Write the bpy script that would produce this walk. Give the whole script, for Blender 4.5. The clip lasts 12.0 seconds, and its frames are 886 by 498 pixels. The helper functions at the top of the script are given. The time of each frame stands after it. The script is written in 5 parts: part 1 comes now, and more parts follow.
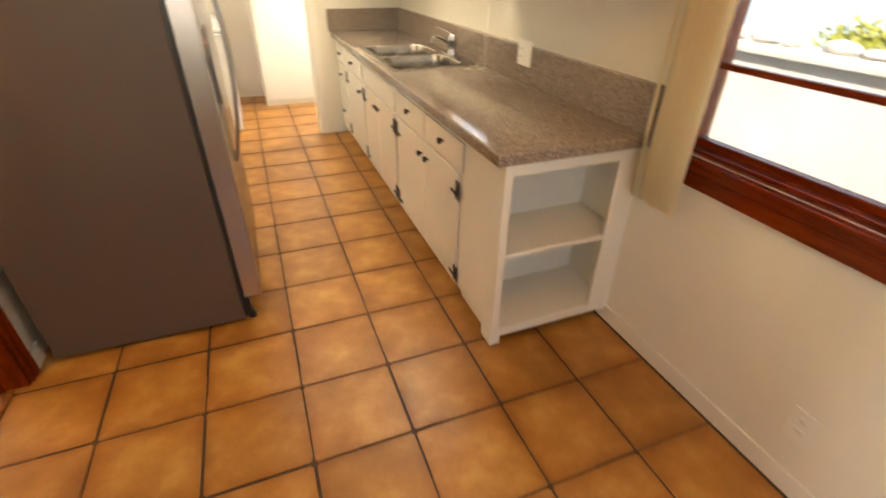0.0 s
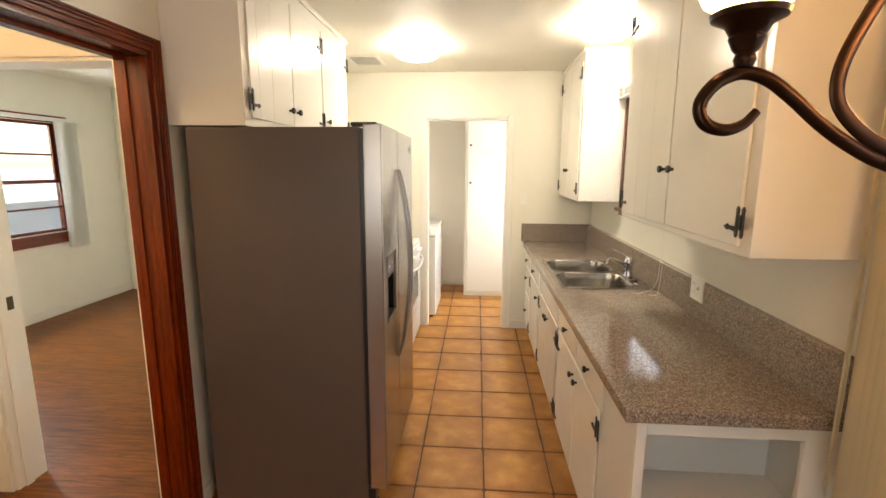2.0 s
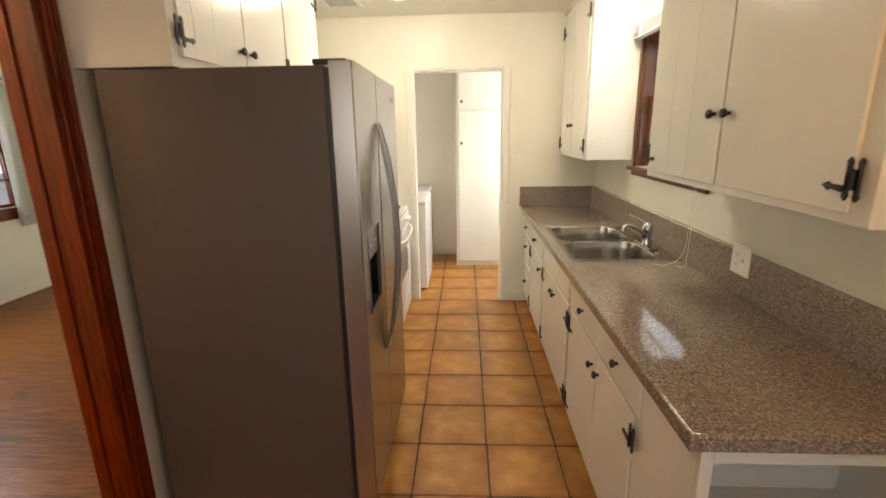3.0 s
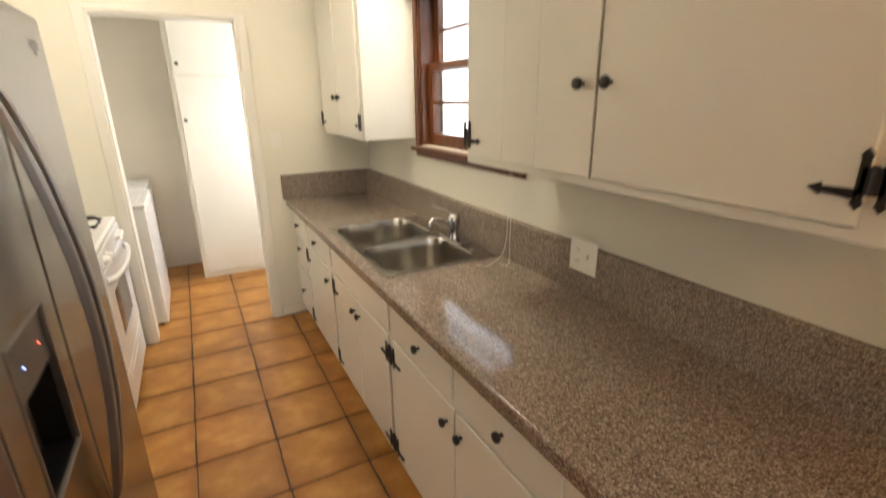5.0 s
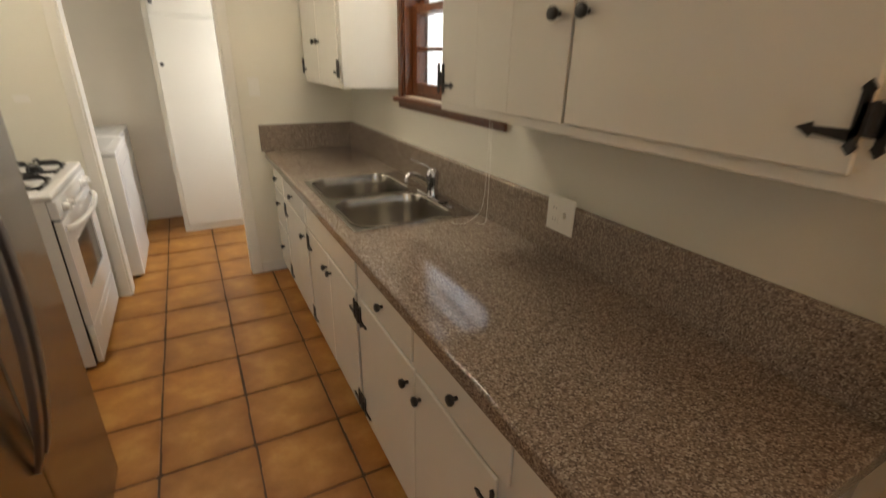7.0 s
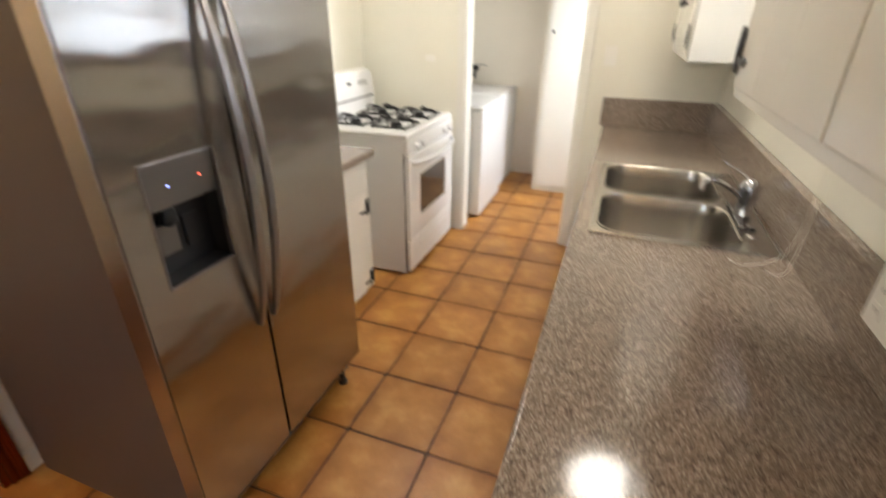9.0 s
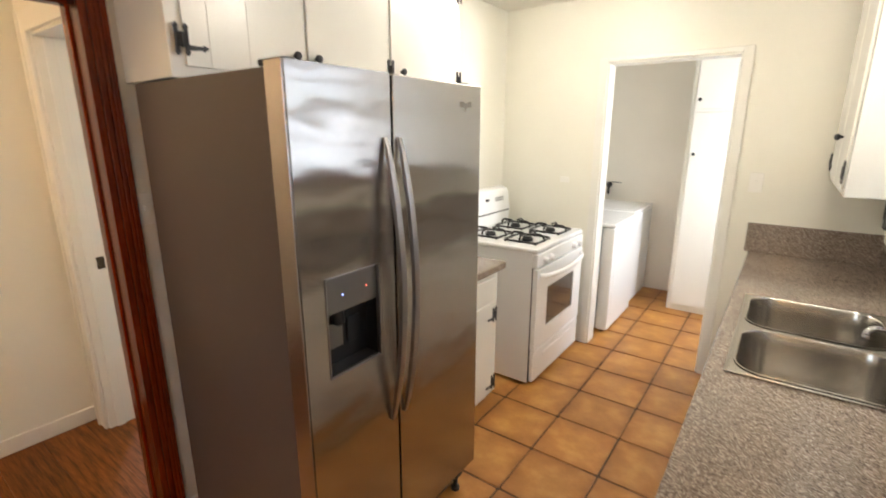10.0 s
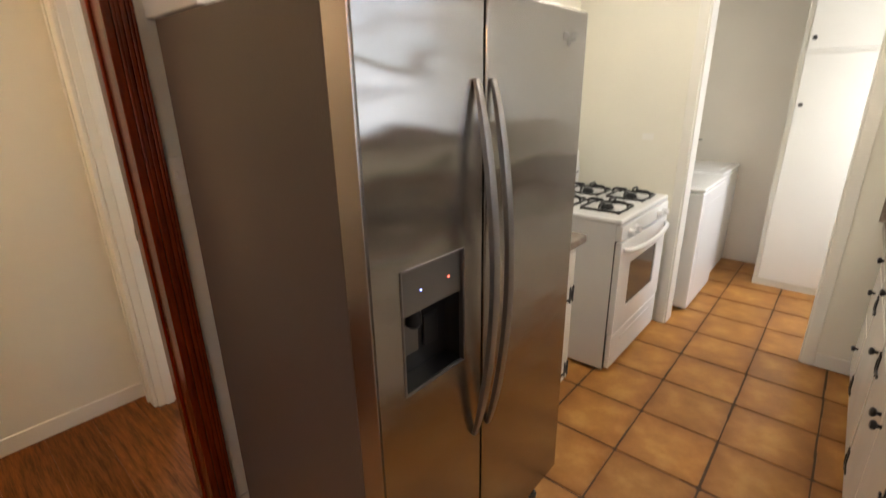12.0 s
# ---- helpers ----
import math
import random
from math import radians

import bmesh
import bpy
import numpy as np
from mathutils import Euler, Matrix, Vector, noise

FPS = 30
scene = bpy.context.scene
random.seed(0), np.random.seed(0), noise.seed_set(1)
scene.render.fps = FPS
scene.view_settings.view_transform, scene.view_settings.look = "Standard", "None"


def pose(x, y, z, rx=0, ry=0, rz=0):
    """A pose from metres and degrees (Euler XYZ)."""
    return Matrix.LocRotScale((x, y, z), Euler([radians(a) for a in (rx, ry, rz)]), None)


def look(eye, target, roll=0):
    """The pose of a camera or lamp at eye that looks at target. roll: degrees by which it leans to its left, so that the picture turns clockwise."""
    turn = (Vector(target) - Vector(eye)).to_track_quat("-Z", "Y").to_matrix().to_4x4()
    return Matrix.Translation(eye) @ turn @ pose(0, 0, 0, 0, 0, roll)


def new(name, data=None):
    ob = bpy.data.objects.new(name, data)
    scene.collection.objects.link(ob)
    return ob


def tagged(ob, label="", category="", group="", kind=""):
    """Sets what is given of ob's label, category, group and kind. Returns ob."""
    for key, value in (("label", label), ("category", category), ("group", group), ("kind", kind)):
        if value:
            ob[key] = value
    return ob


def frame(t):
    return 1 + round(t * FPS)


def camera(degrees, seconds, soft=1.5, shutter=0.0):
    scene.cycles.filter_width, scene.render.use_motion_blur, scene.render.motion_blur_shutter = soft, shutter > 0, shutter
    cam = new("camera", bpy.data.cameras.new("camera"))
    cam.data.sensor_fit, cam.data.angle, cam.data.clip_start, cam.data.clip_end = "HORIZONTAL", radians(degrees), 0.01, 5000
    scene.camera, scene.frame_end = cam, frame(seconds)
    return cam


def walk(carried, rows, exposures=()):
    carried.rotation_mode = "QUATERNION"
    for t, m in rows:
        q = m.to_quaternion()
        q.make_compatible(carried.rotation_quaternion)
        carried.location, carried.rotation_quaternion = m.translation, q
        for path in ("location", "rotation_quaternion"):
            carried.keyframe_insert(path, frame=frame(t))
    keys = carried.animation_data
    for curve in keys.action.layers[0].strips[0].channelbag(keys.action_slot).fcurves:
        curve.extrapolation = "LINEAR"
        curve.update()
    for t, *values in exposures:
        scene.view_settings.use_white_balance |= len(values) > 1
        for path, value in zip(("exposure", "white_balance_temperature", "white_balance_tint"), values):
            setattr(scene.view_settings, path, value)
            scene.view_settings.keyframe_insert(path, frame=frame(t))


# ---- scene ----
cam = camera(87.3, 12.0, shutter=0.4)
PATH = [
    (0, (0.042, -1.362, 1.421), (0.669, 0.216, 0.365), 0.8),
    (0.5, (0.139, -1.273, 1.466), (0.396, 0.503, 0.582), 3.0),
    (1, (0.213, -1.306, 1.558), (0.167, 0.61, 0.987), 1.6),
    (1.5, (0.265, -1.375, 1.591), (0.174, 0.587, 1.211), 0.9),
    (2, (0.287, -1.401, 1.588), (0.144, 0.564, 1.242), 0.3),
    (2.5, (0.279, -1.283, 1.562), (0.118, 0.666, 1.145), 0.5),
    (3, (0.242, -1.01, 1.547), (0.145, 0.926, 1.053), -0.9),
    (3.2, (0.243, -0.902, 1.535), (0.151, 1.019, 0.987), -0.2),
    (4.8, (0.253, -0.266, 1.517), (1.09, 1.389, 0.769), -1.6),
    (5, (0.19, -0.292, 1.555), (1.085, 1.387, 0.939), -0.7),
    (5.5, (0.095, -0.441, 1.602), (1.117, 1.232, 1.208), 0.1),
    (6, (0.065, -0.508, 1.621), (1.105, 1.173, 1.318), 0.1),
    (6.5, (0.13, -0.454, 1.576), (1.114, 1.23, 1.129), -0.4),
    (7, (0.315, -0.267, 1.493), (1.195, 1.362, 0.734), 1.2),
    (7.2, (0.384, -0.214, 1.468), (1.227, 1.374, 0.591), 1.8),
    (8, (0.6, -0.185, 1.44), (0.87, 1.48, 0.48), 1.5),
    (8.8, (0.795, -0.12, 1.45), (0.411, 1.591, 0.447), 0.9),
    (9, (0.823, -0.117, 1.489), (0.208, 1.568, 0.604), 0.5),
    (9.5, (0.865, -0.187, 1.555), (-0.082, 1.445, 0.895), -0.0),
    (10, (0.859, -0.228, 1.595), (-0.285, 1.337, 1.104), -0.0),
    (10.5, (0.85, -0.245, 1.634), (-0.43, 1.256, 1.302), -0.9),
    (11, (0.82, -0.232, 1.66), (-0.519, 1.235, 1.425), -0.9),
    (11.5, (0.702, -0.17, 1.617), (-0.615, 1.291, 1.257), -0.7),
    (12, (0.541, -0.054, 1.556), (-0.704, 1.371, 0.908), -1.1),
]
EXPOSE = [(0.0, 2.2, 8100, 12), (1.0, 2.15, 7600, 12), (2.0, 1.92, 7100, 11), (2.5, 1.70, 7100, 11), (3.0, 1.60, 7100, 11), (5.0, 1.56, 6950, 11), (6.0, 1.40, 6900, 11),
          (6.5, 1.15, 7000, 12), (7.0, 0.90, 7100, 12), (9.0, 1.72, 6250, 11), (10.0, 1.78, 6250, 11), (11.0, 1.62, 6250, 11), (12.0, 1.35, 6450, 12)]
walk(cam, [(t, look(eye, target, roll)) for t, eye, target, roll in PATH], EXPOSE)

# ---- world, sun and exposure ----
world = bpy.data.worlds.new("sky")
scene.world = world
world.use_nodes = True
wn = world.node_tree.nodes
sky = wn.new("ShaderNodeTexSky")
sky.sky_type = "NISHITA"
sky.sun_disc = False
sky.sun_elevation = radians(49.5)
sky.sun_rotation = radians(219)
world.node_tree.links.new(sky.outputs[0], wn["Background"].inputs[0])
wn["Background"].inputs[1].default_value = 0.15
sun = new("sun", bpy.data.lights.new("sun", "SUN"))
sun.data.energy, sun.data.angle, sun.data.color = 5.0, radians(0.5), (1.0, 0.95, 0.86)
sun.matrix_world = look((-4.0, -5.0, 7.5), (0, 0, 0))

def window_light(x, y, z, w, h, way, watts, tone=(0.93, 0.96, 1.0)):
    """Sky light that enters by a window opening, of that width and height."""
    lamp = new("window_light", bpy.data.lights.new("window_light", "AREA"))
    lamp.data.shape, lamp.data.size, lamp.data.size_y = "RECTANGLE", w, h
    lamp.data.energy, lamp.data.color = watts, tone
    lamp.matrix_world = look((x, y, z), (x + way[0], y + way[1], z))


window_light(1.57, -1.70, 1.5, 0.85, 1.1, (-1, 0), 1.7)
window_light(-0.28, -3.44, 1.5, 1.3, 1.15, (0, 1), 0.8, (1.0, 0.94, 0.84))
window_light(1.57, 3.86, 1.45, 0.42, 1.1, (-1, -0.2), 13.5, (0.95, 0.96, 1.0))
window_light(1.505, 1.72, 1.71, 0.86, 0.74, (-1, 0), 2.3, (0.88, 0.94, 1.0))
window_light(-4.36, 2.12, 1.45, 0.45, 1.1, (1, 0), 21)
LAMP = 13.2      # ceiling lamps
WARM = 12.5      # chandelier shades

# ---- plan ----
XR, XL, YF, YB, ZC = 1.378, -0.985, 3.11, -3.3, 2.46
BSX = 1.341       # front of the backsplash
XH = XL - 0.12      # hall side of the west wall
TILE = 0.345


# ---- materials ----
def material(name, color, rough=0.5, metal=0.0, spec=0.5):
    m = bpy.data.materials.new(name)
    m.use_nodes = True
    b = m.node_tree.nodes["Principled BSDF"]
    b.inputs["Base Color"].default_value = (*color, 1)
    b.inputs["Roughness"].default_value = rough
    b.inputs["Metallic"].default_value = metal
    b.inputs["Specular IOR Level"].default_value = spec
    return m


def nodes_of(m):
    t = m.node_tree
    return t.nodes, t.links, t.nodes["Principled BSDF"]


def mapped(n, l, scale=(1, 1, 1)):
    co = n.new("ShaderNodeTexCoord")
    mp = n.new("ShaderNodeMapping")
    mp.inputs["Scale"].default_value = scale
    l.new(co.outputs["Object"], mp.inputs[0])
    return mp.outputs[0]


def noise_tex(n, l, vec, scale, detail=3.0, rough=0.55):
    t = n.new("ShaderNodeTexNoise")
    t.inputs["Scale"].default_value, t.inputs["Detail"].default_value, t.inputs["Roughness"].default_value = scale, detail, rough
    l.new(vec, t.inputs["Vector"])
    return t.outputs["Fac"]


def ramp(n, l, fac, stops):
    r = n.new("ShaderNodeValToRGB")
    while len(r.color_ramp.elements) < len(stops):
        r.color_ramp.elements.new(0.5)
    for e, (p, c) in zip(r.color_ramp.elements, stops):
        e.position, e.color = p, (*c, 1)
    l.new(fac, r.inputs[0])
    return r.outputs[0]


def mix(n, l, fac, a, b, mode="MIX"):
    x = n.new("ShaderNodeMix")
    x.data_type, x.blend_type = "RGBA", mode
    for sock, v in ((x.inputs[0], fac), (x.inputs[6], a), (x.inputs[7], b)):
        if isinstance(v, (int, float)):
            sock.default_value = v
        elif isinstance(v, tuple):
            sock.default_value = (*v, 1)
        else:
            l.new(v, sock)
    return x.outputs[2]


def bump(n, l, b, height, strength, distance=0.01):
    k = n.new("ShaderNodeBump")
    k.inputs["Strength"].default_value, k.inputs["Distance"].default_value = strength, distance
    l.new(height, k.inputs["Height"])
    l.new(k.outputs[0], b.inputs["Normal"])


def rough_from(n, l, b, fac, lo, hi):
    r = n.new("ShaderNodeMapRange")
    r.inputs["To Min"].default_value, r.inputs["To Max"].default_value = lo, hi
    l.new(fac, r.inputs[0])
    l.new(r.outputs[0], b.inputs["Roughness"])


def painted(name, color, rough, var=0.04, grain=90, relief=0.12):
    m = material(name, color, rough)
    n, l, b = nodes_of(m)
    v = mapped(n, l)
    big = noise_tex(n, l, v, 1.7, 4)
    dark = tuple(c * (1 - 2 * var) for c in color)
    l.new(ramp(n, l, big, [(0.3, dark), (0.7, color)]), b.inputs["Base Color"])
    fine = noise_tex(n, l, v, grain, 2)
    bump(n, l, b, fine, relief, 0.002)
    rough_from(n, l, b, big, rough - 0.05, rough + 0.08)
    return m


M_WALL = painted("wall_paint", (0.80, 0.775, 0.675), 0.38, 0.03, 140, 0.25)
M_LAUNDRY = painted("laundry_paint", (0.87, 0.815, 0.73), 0.4, 0.03, 120, 0.25)
M_CEIL = painted("ceiling_paint", (0.80, 0.77, 0.68), 0.5, 0.03, 90, 0.25)
M_BED = painted("bedroom_paint", (0.78, 0.76, 0.66), 0.5, 0.03, 120, 0.2)
M_CAB = painted("cabinet_paint", (0.81, 0.79, 0.72), 0.205, 0.02, 25, 0.07)
M_TRIM = painted("trim_paint", (0.80, 0.78, 0.71), 0.3, 0.02, 40, 0.1)
M_ENAMEL = painted("white_enamel", (0.82, 0.82, 0.81), 0.18, 0.01, 30, 0.02)
M_PLATE = painted("plate_plastic", (0.82, 0.80, 0.74), 0.3, 0.01, 30, 0.02)
M_IRON = painted("black_iron", (0.018, 0.016, 0.015), 0.42, 0.2, 300, 0.3)
M_BLACK = material("black_plastic", (0.012, 0.012, 0.013), 0.3)
M_DARK = material("dark_recess", (0.010, 0.010, 0.011), 0.3)
M_CHROME = material("chrome", (0.50, 0.50, 0.53), 0.07, 1.0)
M_GREY = painted("grey_plastic", (0.30, 0.29, 0.28), 0.35, 0.03, 60, 0.05)
# Grey fridge paint, tinted brown to hold the warm light reflected onto it.
M_FRSIDE = painted("fridge_side_paint_warmed", (0.090, 0.064, 0.052), 0.38, 0.05, 320, 0.35)
M_STUCCO = painted("white_stucco", (0.80, 0.79, 0.77), 0.8, 0.06, 60, 0.6)
M_YARDWALL = painted("weathered_stucco", (0.46, 0.455, 0.44), 0.85, 0.1, 40, 0.6)
M_CONCRETE = painted("concrete", (0.42, 0.41, 0.39), 0.85, 0.12, 30, 0.5)
def blind_material(name, color, through_color, share):
    m = painted(name, color, 0.4, 0.02, 60, 0.05)
    n, l, b = nodes_of(m)
    tr = n.new("ShaderNodeBsdfTranslucent")
    tr.inputs[0].default_value = (*through_color, 1)
    mx = n.new("ShaderNodeMixShader")
    mx.inputs[0].default_value = share
    l.new(b.outputs[0], mx.inputs[1])
    l.new(tr.outputs[0], mx.inputs[2])
    l.new(mx.outputs[0], n["Material Output"].inputs[0])
    return m


M_BLIND = blind_material("blind_vinyl", (0.88, 0.80, 0.60), (0.88, 0.80, 0.60), 0.32)
M_BLIND_W = blind_material("white_blind_vinyl", (0.88, 0.88, 0.84), (0.92, 0.92, 0.88), 0.55)
M_ROOF = painted("roof_shingle", (0.10, 0.10, 0.12), 0.85, 0.15, 30, 0.6)
M_LEAF_Y = painted("yellow_green_leaf", (0.22, 0.24, 0.03), 0.6, 0.25, 20, 0.3)
M_BLUE = painted("blue_siding", (0.30, 0.42, 0.52), 0.6, 0.06, 12, 0.3)
M_BRASS_D = material("dark_aged_brass", (0.07, 0.055, 0.035), 0.4, 1.0)


def tile_material():
    m = material("terracotta_tile", (0.5, 0.26, 0.1), 0.33)
    n, l, b = nodes_of(m)
    v = mapped(n, l)
    info = n.new("ShaderNodeObjectInfo")
    off = n.new("ShaderNodeVectorMath")
    off.operation = "MULTIPLY_ADD"
    l.new(info.outputs["Random"], off.inputs[0])
    off.inputs[1].default_value = (37, 53, 11)
    l.new(v, off.inputs[2])
    v2 = off.outputs[0]
    cloud = noise_tex(n, l, v2, 8, 4, 0.5)
    col = ramp(n, l, cloud, [(0.22, (0.33, 0.140, 0.027)), (0.5, (0.45, 0.212, 0.047)), (0.78, (0.62, 0.355, 0.106))])
    fine = noise_tex(n, l, v2, 60, 3)
    col = mix(n, l, 0.14, col, ramp(n, l, fine, [(0.3, (0.30, 0.112, 0.026)), (0.7, (0.52, 0.25, 0.074))]))
    tone = ramp(n, l, info.outputs["Random"], [(0.0, (0.88, 0.85, 0.81)), (1.0, (1.06, 1.04, 1.02))])
    col = mix(n, l, 1.0, col, tone, "MULTIPLY")
    # kiln-flashed rim: each tile's glaze browns unevenly towards its edges
    sep = n.new("ShaderNodeSeparateXYZ")
    l.new(n.new("ShaderNodeTexCoord").outputs["Object"], sep.inputs[0])
    big = None
    for k in (0, 1):
        a = n.new("ShaderNodeMath")
        a.operation = "ABSOLUTE"
        l.new(sep.outputs[k], a.inputs[0])
        if big is None:
            big = a
        else:
            mxx = n.new("ShaderNodeMath")
            mxx.operation = "MAXIMUM"
            l.new(big.outputs[0], mxx.inputs[0])
            l.new(a.outputs[0], mxx.inputs[1])
            big = mxx
    wob = n.new("ShaderNodeMath")
    wob.operation = "MULTIPLY_ADD"
    l.new(noise_tex(n, l, v2, 5, 1, 0.4), wob.inputs[0])
    wob.inputs[1].default_value = -0.06
    l.new(big.outputs[0], wob.inputs[2])
    rim = ramp(n, l, wob.outputs[0], [(0.05, (1.0, 1.0, 1.0)), (0.105, (0.88, 0.82, 0.76)), (0.146, (0.69, 0.57, 0.48))])
    col = mix(n, l, 1.0, col, rim, "MULTIPLY")
    l.new(col, b.inputs["Base Color"])
    rough_from(n, l, b, cloud, 0.30, 0.46)
    bump(n, l, b, cloud, 0.15, 0.004)
    return m


M_TILE = tile_material()
M_GROUT = painted("dark_grout", (0.105, 0.060, 0.034), 0.9, 0.15, 120, 0.6)


def granite_material():
    m = material("speckled_laminate", (0.3, 0.25, 0.22), 0.16, spec=0.34)
    n, l, b = nodes_of(m)
    v = mapped(n, l)
    vo = n.new("ShaderNodeTexVoronoi")
    vo.inputs["Scale"].default_value = 290
    l.new(v, vo.inputs["Vector"])
    sep = n.new("ShaderNodeSeparateColor")
    l.new(vo.outputs["Color"], sep.inputs[0])
    col = ramp(n, l, sep.outputs[0], [(0.0, (0.070, 0.051, 0.038)), (0.25, (0.160, 0.120, 0.091)), (0.60, (0.270, 0.212, 0.166)),
                                      (0.85, (0.385, 0.318, 0.262)), (0.95, (0.50, 0.44, 0.37))])
    mid = noise_tex(n, l, v, 70, 3, 0.7)
    col = mix(n, l, 0.24, col, ramp(n, l, mid, [(0.35, (0.12, 0.092, 0.070)), (0.65, (0.325, 0.265, 0.215))]))
    l.new(col, b.inputs["Base Color"])
    rough_from(n, l, b, mid, 0.075, 0.12)
    return m


M_GRANITE = granite_material()


def steel_material(name, color, rough, grain_scale, tangent, aniso):
    """Brushed steel; tangent: the way across the brushing, along which reflections smear."""
    m = material(name, color, rough, 1.0)
    n, l, b = nodes_of(m)
    grain = noise_tex(n, l, mapped(n, l, grain_scale), 6, 4, 0.7)
    rough_from(n, l, b, grain, rough - 0.02, rough + 0.02)
    wave = noise_tex(n, l, mapped(n, l, (1.0, 2.6, 5.5)), 1.5, 1.0)
    bump(n, l, b, wave, 0.45, 0.009)
    b.inputs["Anisotropic"].default_value = aniso
    t = n.new("ShaderNodeCombineXYZ")
    for k in range(3):
        t.inputs[k].default_value = tangent[k]
    l.new(t.outputs[0], b.inputs["Tangent"])
    l.new(ramp(n, l, grain, [(0.2, tuple(c * 0.965 for c in color)), (0.8, color)]), b.inputs["Base Color"])
    return m


M_STEEL = steel_material("brushed_steel", (0.43, 0.408, 0.388), 0.19, (2, 320, 1), (0, 1, 0), 0.99)
M_STEELSIDE = material("door_edge_steel", (0.42, 0.392, 0.395), 0.25, 1.0)
M_SINK = steel_material("sink_steel", (0.50, 0.475, 0.44), 0.19, (60, 60, 2), (0, 0, 1), 0.6)
M_PANEL = material("panel_steel", (0.20, 0.19, 0.18), 0.32, 0.8)
M_HANDLE = material("handle_steel", (0.30, 0.28, 0.275), 0.36, 1.0)


def wood_material(name, dark, light, rough, stretch, scale=1.0):
    m = material(name, light, rough)
    n, l, b = nodes_of(m)
    info = n.new("ShaderNodeObjectInfo")
    off = n.new("ShaderNodeVectorMath")
    off.operation = "MULTIPLY_ADD"
    l.new(info.outputs["Random"], off.inputs[0])
    off.inputs[1].default_value = (13, 29, 41)
    l.new(mapped(n, l, stretch), off.inputs[2])
    g = noise_tex(n, l, off.outputs[0], 9 * scale, 6, 0.62)
    f = noise_tex(n, l, off.outputs[0], 42 * scale, 3, 0.6)
    mid = tuple((a + c) / 2 for a, c in zip(dark, light))
    col = ramp(n, l, g, [(0.28, dark), (0.5, mid), (0.72, light)])
    col = mix(n, l, 0.25, col, ramp(n, l, f, [(0.35, dark), (0.65, light)]))
    tone = ramp(n, l, info.outputs["Random"], [(0.0, (0.84, 0.82, 0.80)), (1.0, (1.08, 1.06, 1.04))])
    l.new(mix(n, l, 1.0, col, tone, "MULTIPLY"), b.inputs["Base Color"])
    rough_from(n, l, b, g, rough - 0.05, rough + 0.1)
    bump(n, l, b, f, 0.08, 0.002)
    return m


M_MAHOG = wood_material("mahogany_upright", (0.054, 0.006, 0.001), (0.228, 0.029, 0.0035), 0.19, (6, 6, 0.5))
M_MAHOG_Y = wood_material("mahogany_level", (0.054, 0.006, 0.001), (0.228, 0.029, 0.0035), 0.19, (6, 0.5, 6))
M_WINWOOD = wood_material("stained_window_wood", (0.055, 0.014, 0.004), (0.19, 0.060, 0.017), 0.3, (6, 6, 0.6))
M_LAMINATE = wood_material("wood_laminate", (0.028, 0.0088, 0.002), (0.30, 0.112, 0.027), 0.32, (0.35, 4.5, 4.5), 1.3)
nodes_of(M_LAMINATE)[2].inputs["Specular IOR Level"].default_value = 0.12


def glow_material(name, color, strength):
    m = bpy.data.materials.new(name)
    m.use_nodes = True
    n, l, b = nodes_of(m)
    b.inputs["Base Color"].default_value = (0.85, 0.83, 0.78, 1)
    b.inputs["Roughness"].default_value = 0.3
    b.inputs["Emission Color"].default_value = (*color, 1)
    b.inputs["Emission Strength"].default_value = strength
    return m


M_LAMP = glow_material("lit_lamp_glass", (1.0, 0.92, 0.78), LAMP)
M_SHADE = glow_material("lit_shade_glass", (1.0, 0.53, 0.19), WARM)
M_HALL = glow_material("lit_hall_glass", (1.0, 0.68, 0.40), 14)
M_LED_B = glow_material("blue_led", (0.2, 0.3, 1.0), 2.5)
M_LED_R = glow_material("red_led", (1.0, 0.08, 0.04), 2.5)


def glass_material():
    m = bpy.data.materials.new("window_glass")
    m.use_nodes = True
    n, l, b = nodes_of(m)
    b.inputs["Roughness"].default_value = 0.02
    b.inputs["IOR"].default_value = 1.45
    b.inputs["Transmission Weight"].default_value = 1.0
    return m


M_GLASS = glass_material()
M_OVENGLASS = material("oven_glass", (0.06, 0.05, 0.045), 0.08)
M_BRONZE = painted("rubbed_bronze", (0.055, 0.026, 0.014), 0.3, 0.3, 14, 0.08)
nodes_of(M_BRONZE)[2].inputs["Metallic"].default_value = 0.85

# ---- building helpers ----
BASE = {}


def root(name, at, label, category, group="", kind=""):
    ob = new(name)
    ob.location = at
    ob.empty_display_size = 0.05
    BASE[ob.name] = Vector(at)
    return tagged(ob, label, category, group, kind)


def harden(me, limit):
    """Normals weighted by face area, so that flat faces stay flat beside their bevels."""
    nrm = [p.normal.copy() for p in me.polygons]
    area = [p.area for p in me.polygons]
    round_v = [[] for _ in me.vertices]
    for p in me.polygons:
        for v in p.vertices:
            round_v[v].append(p.index)
    out, least = [], math.cos(limit)
    for p in me.polygons:
        own = nrm[p.index]
        for v in p.vertices:
            n = Vector((0, 0, 0))
            for q in round_v[v]:
                if nrm[q].dot(own) > least:
                    n += nrm[q] * area[q]
            out.append(n.normalized() if n.length > 1e-12 else own)
    me.normals_split_custom_set(out)


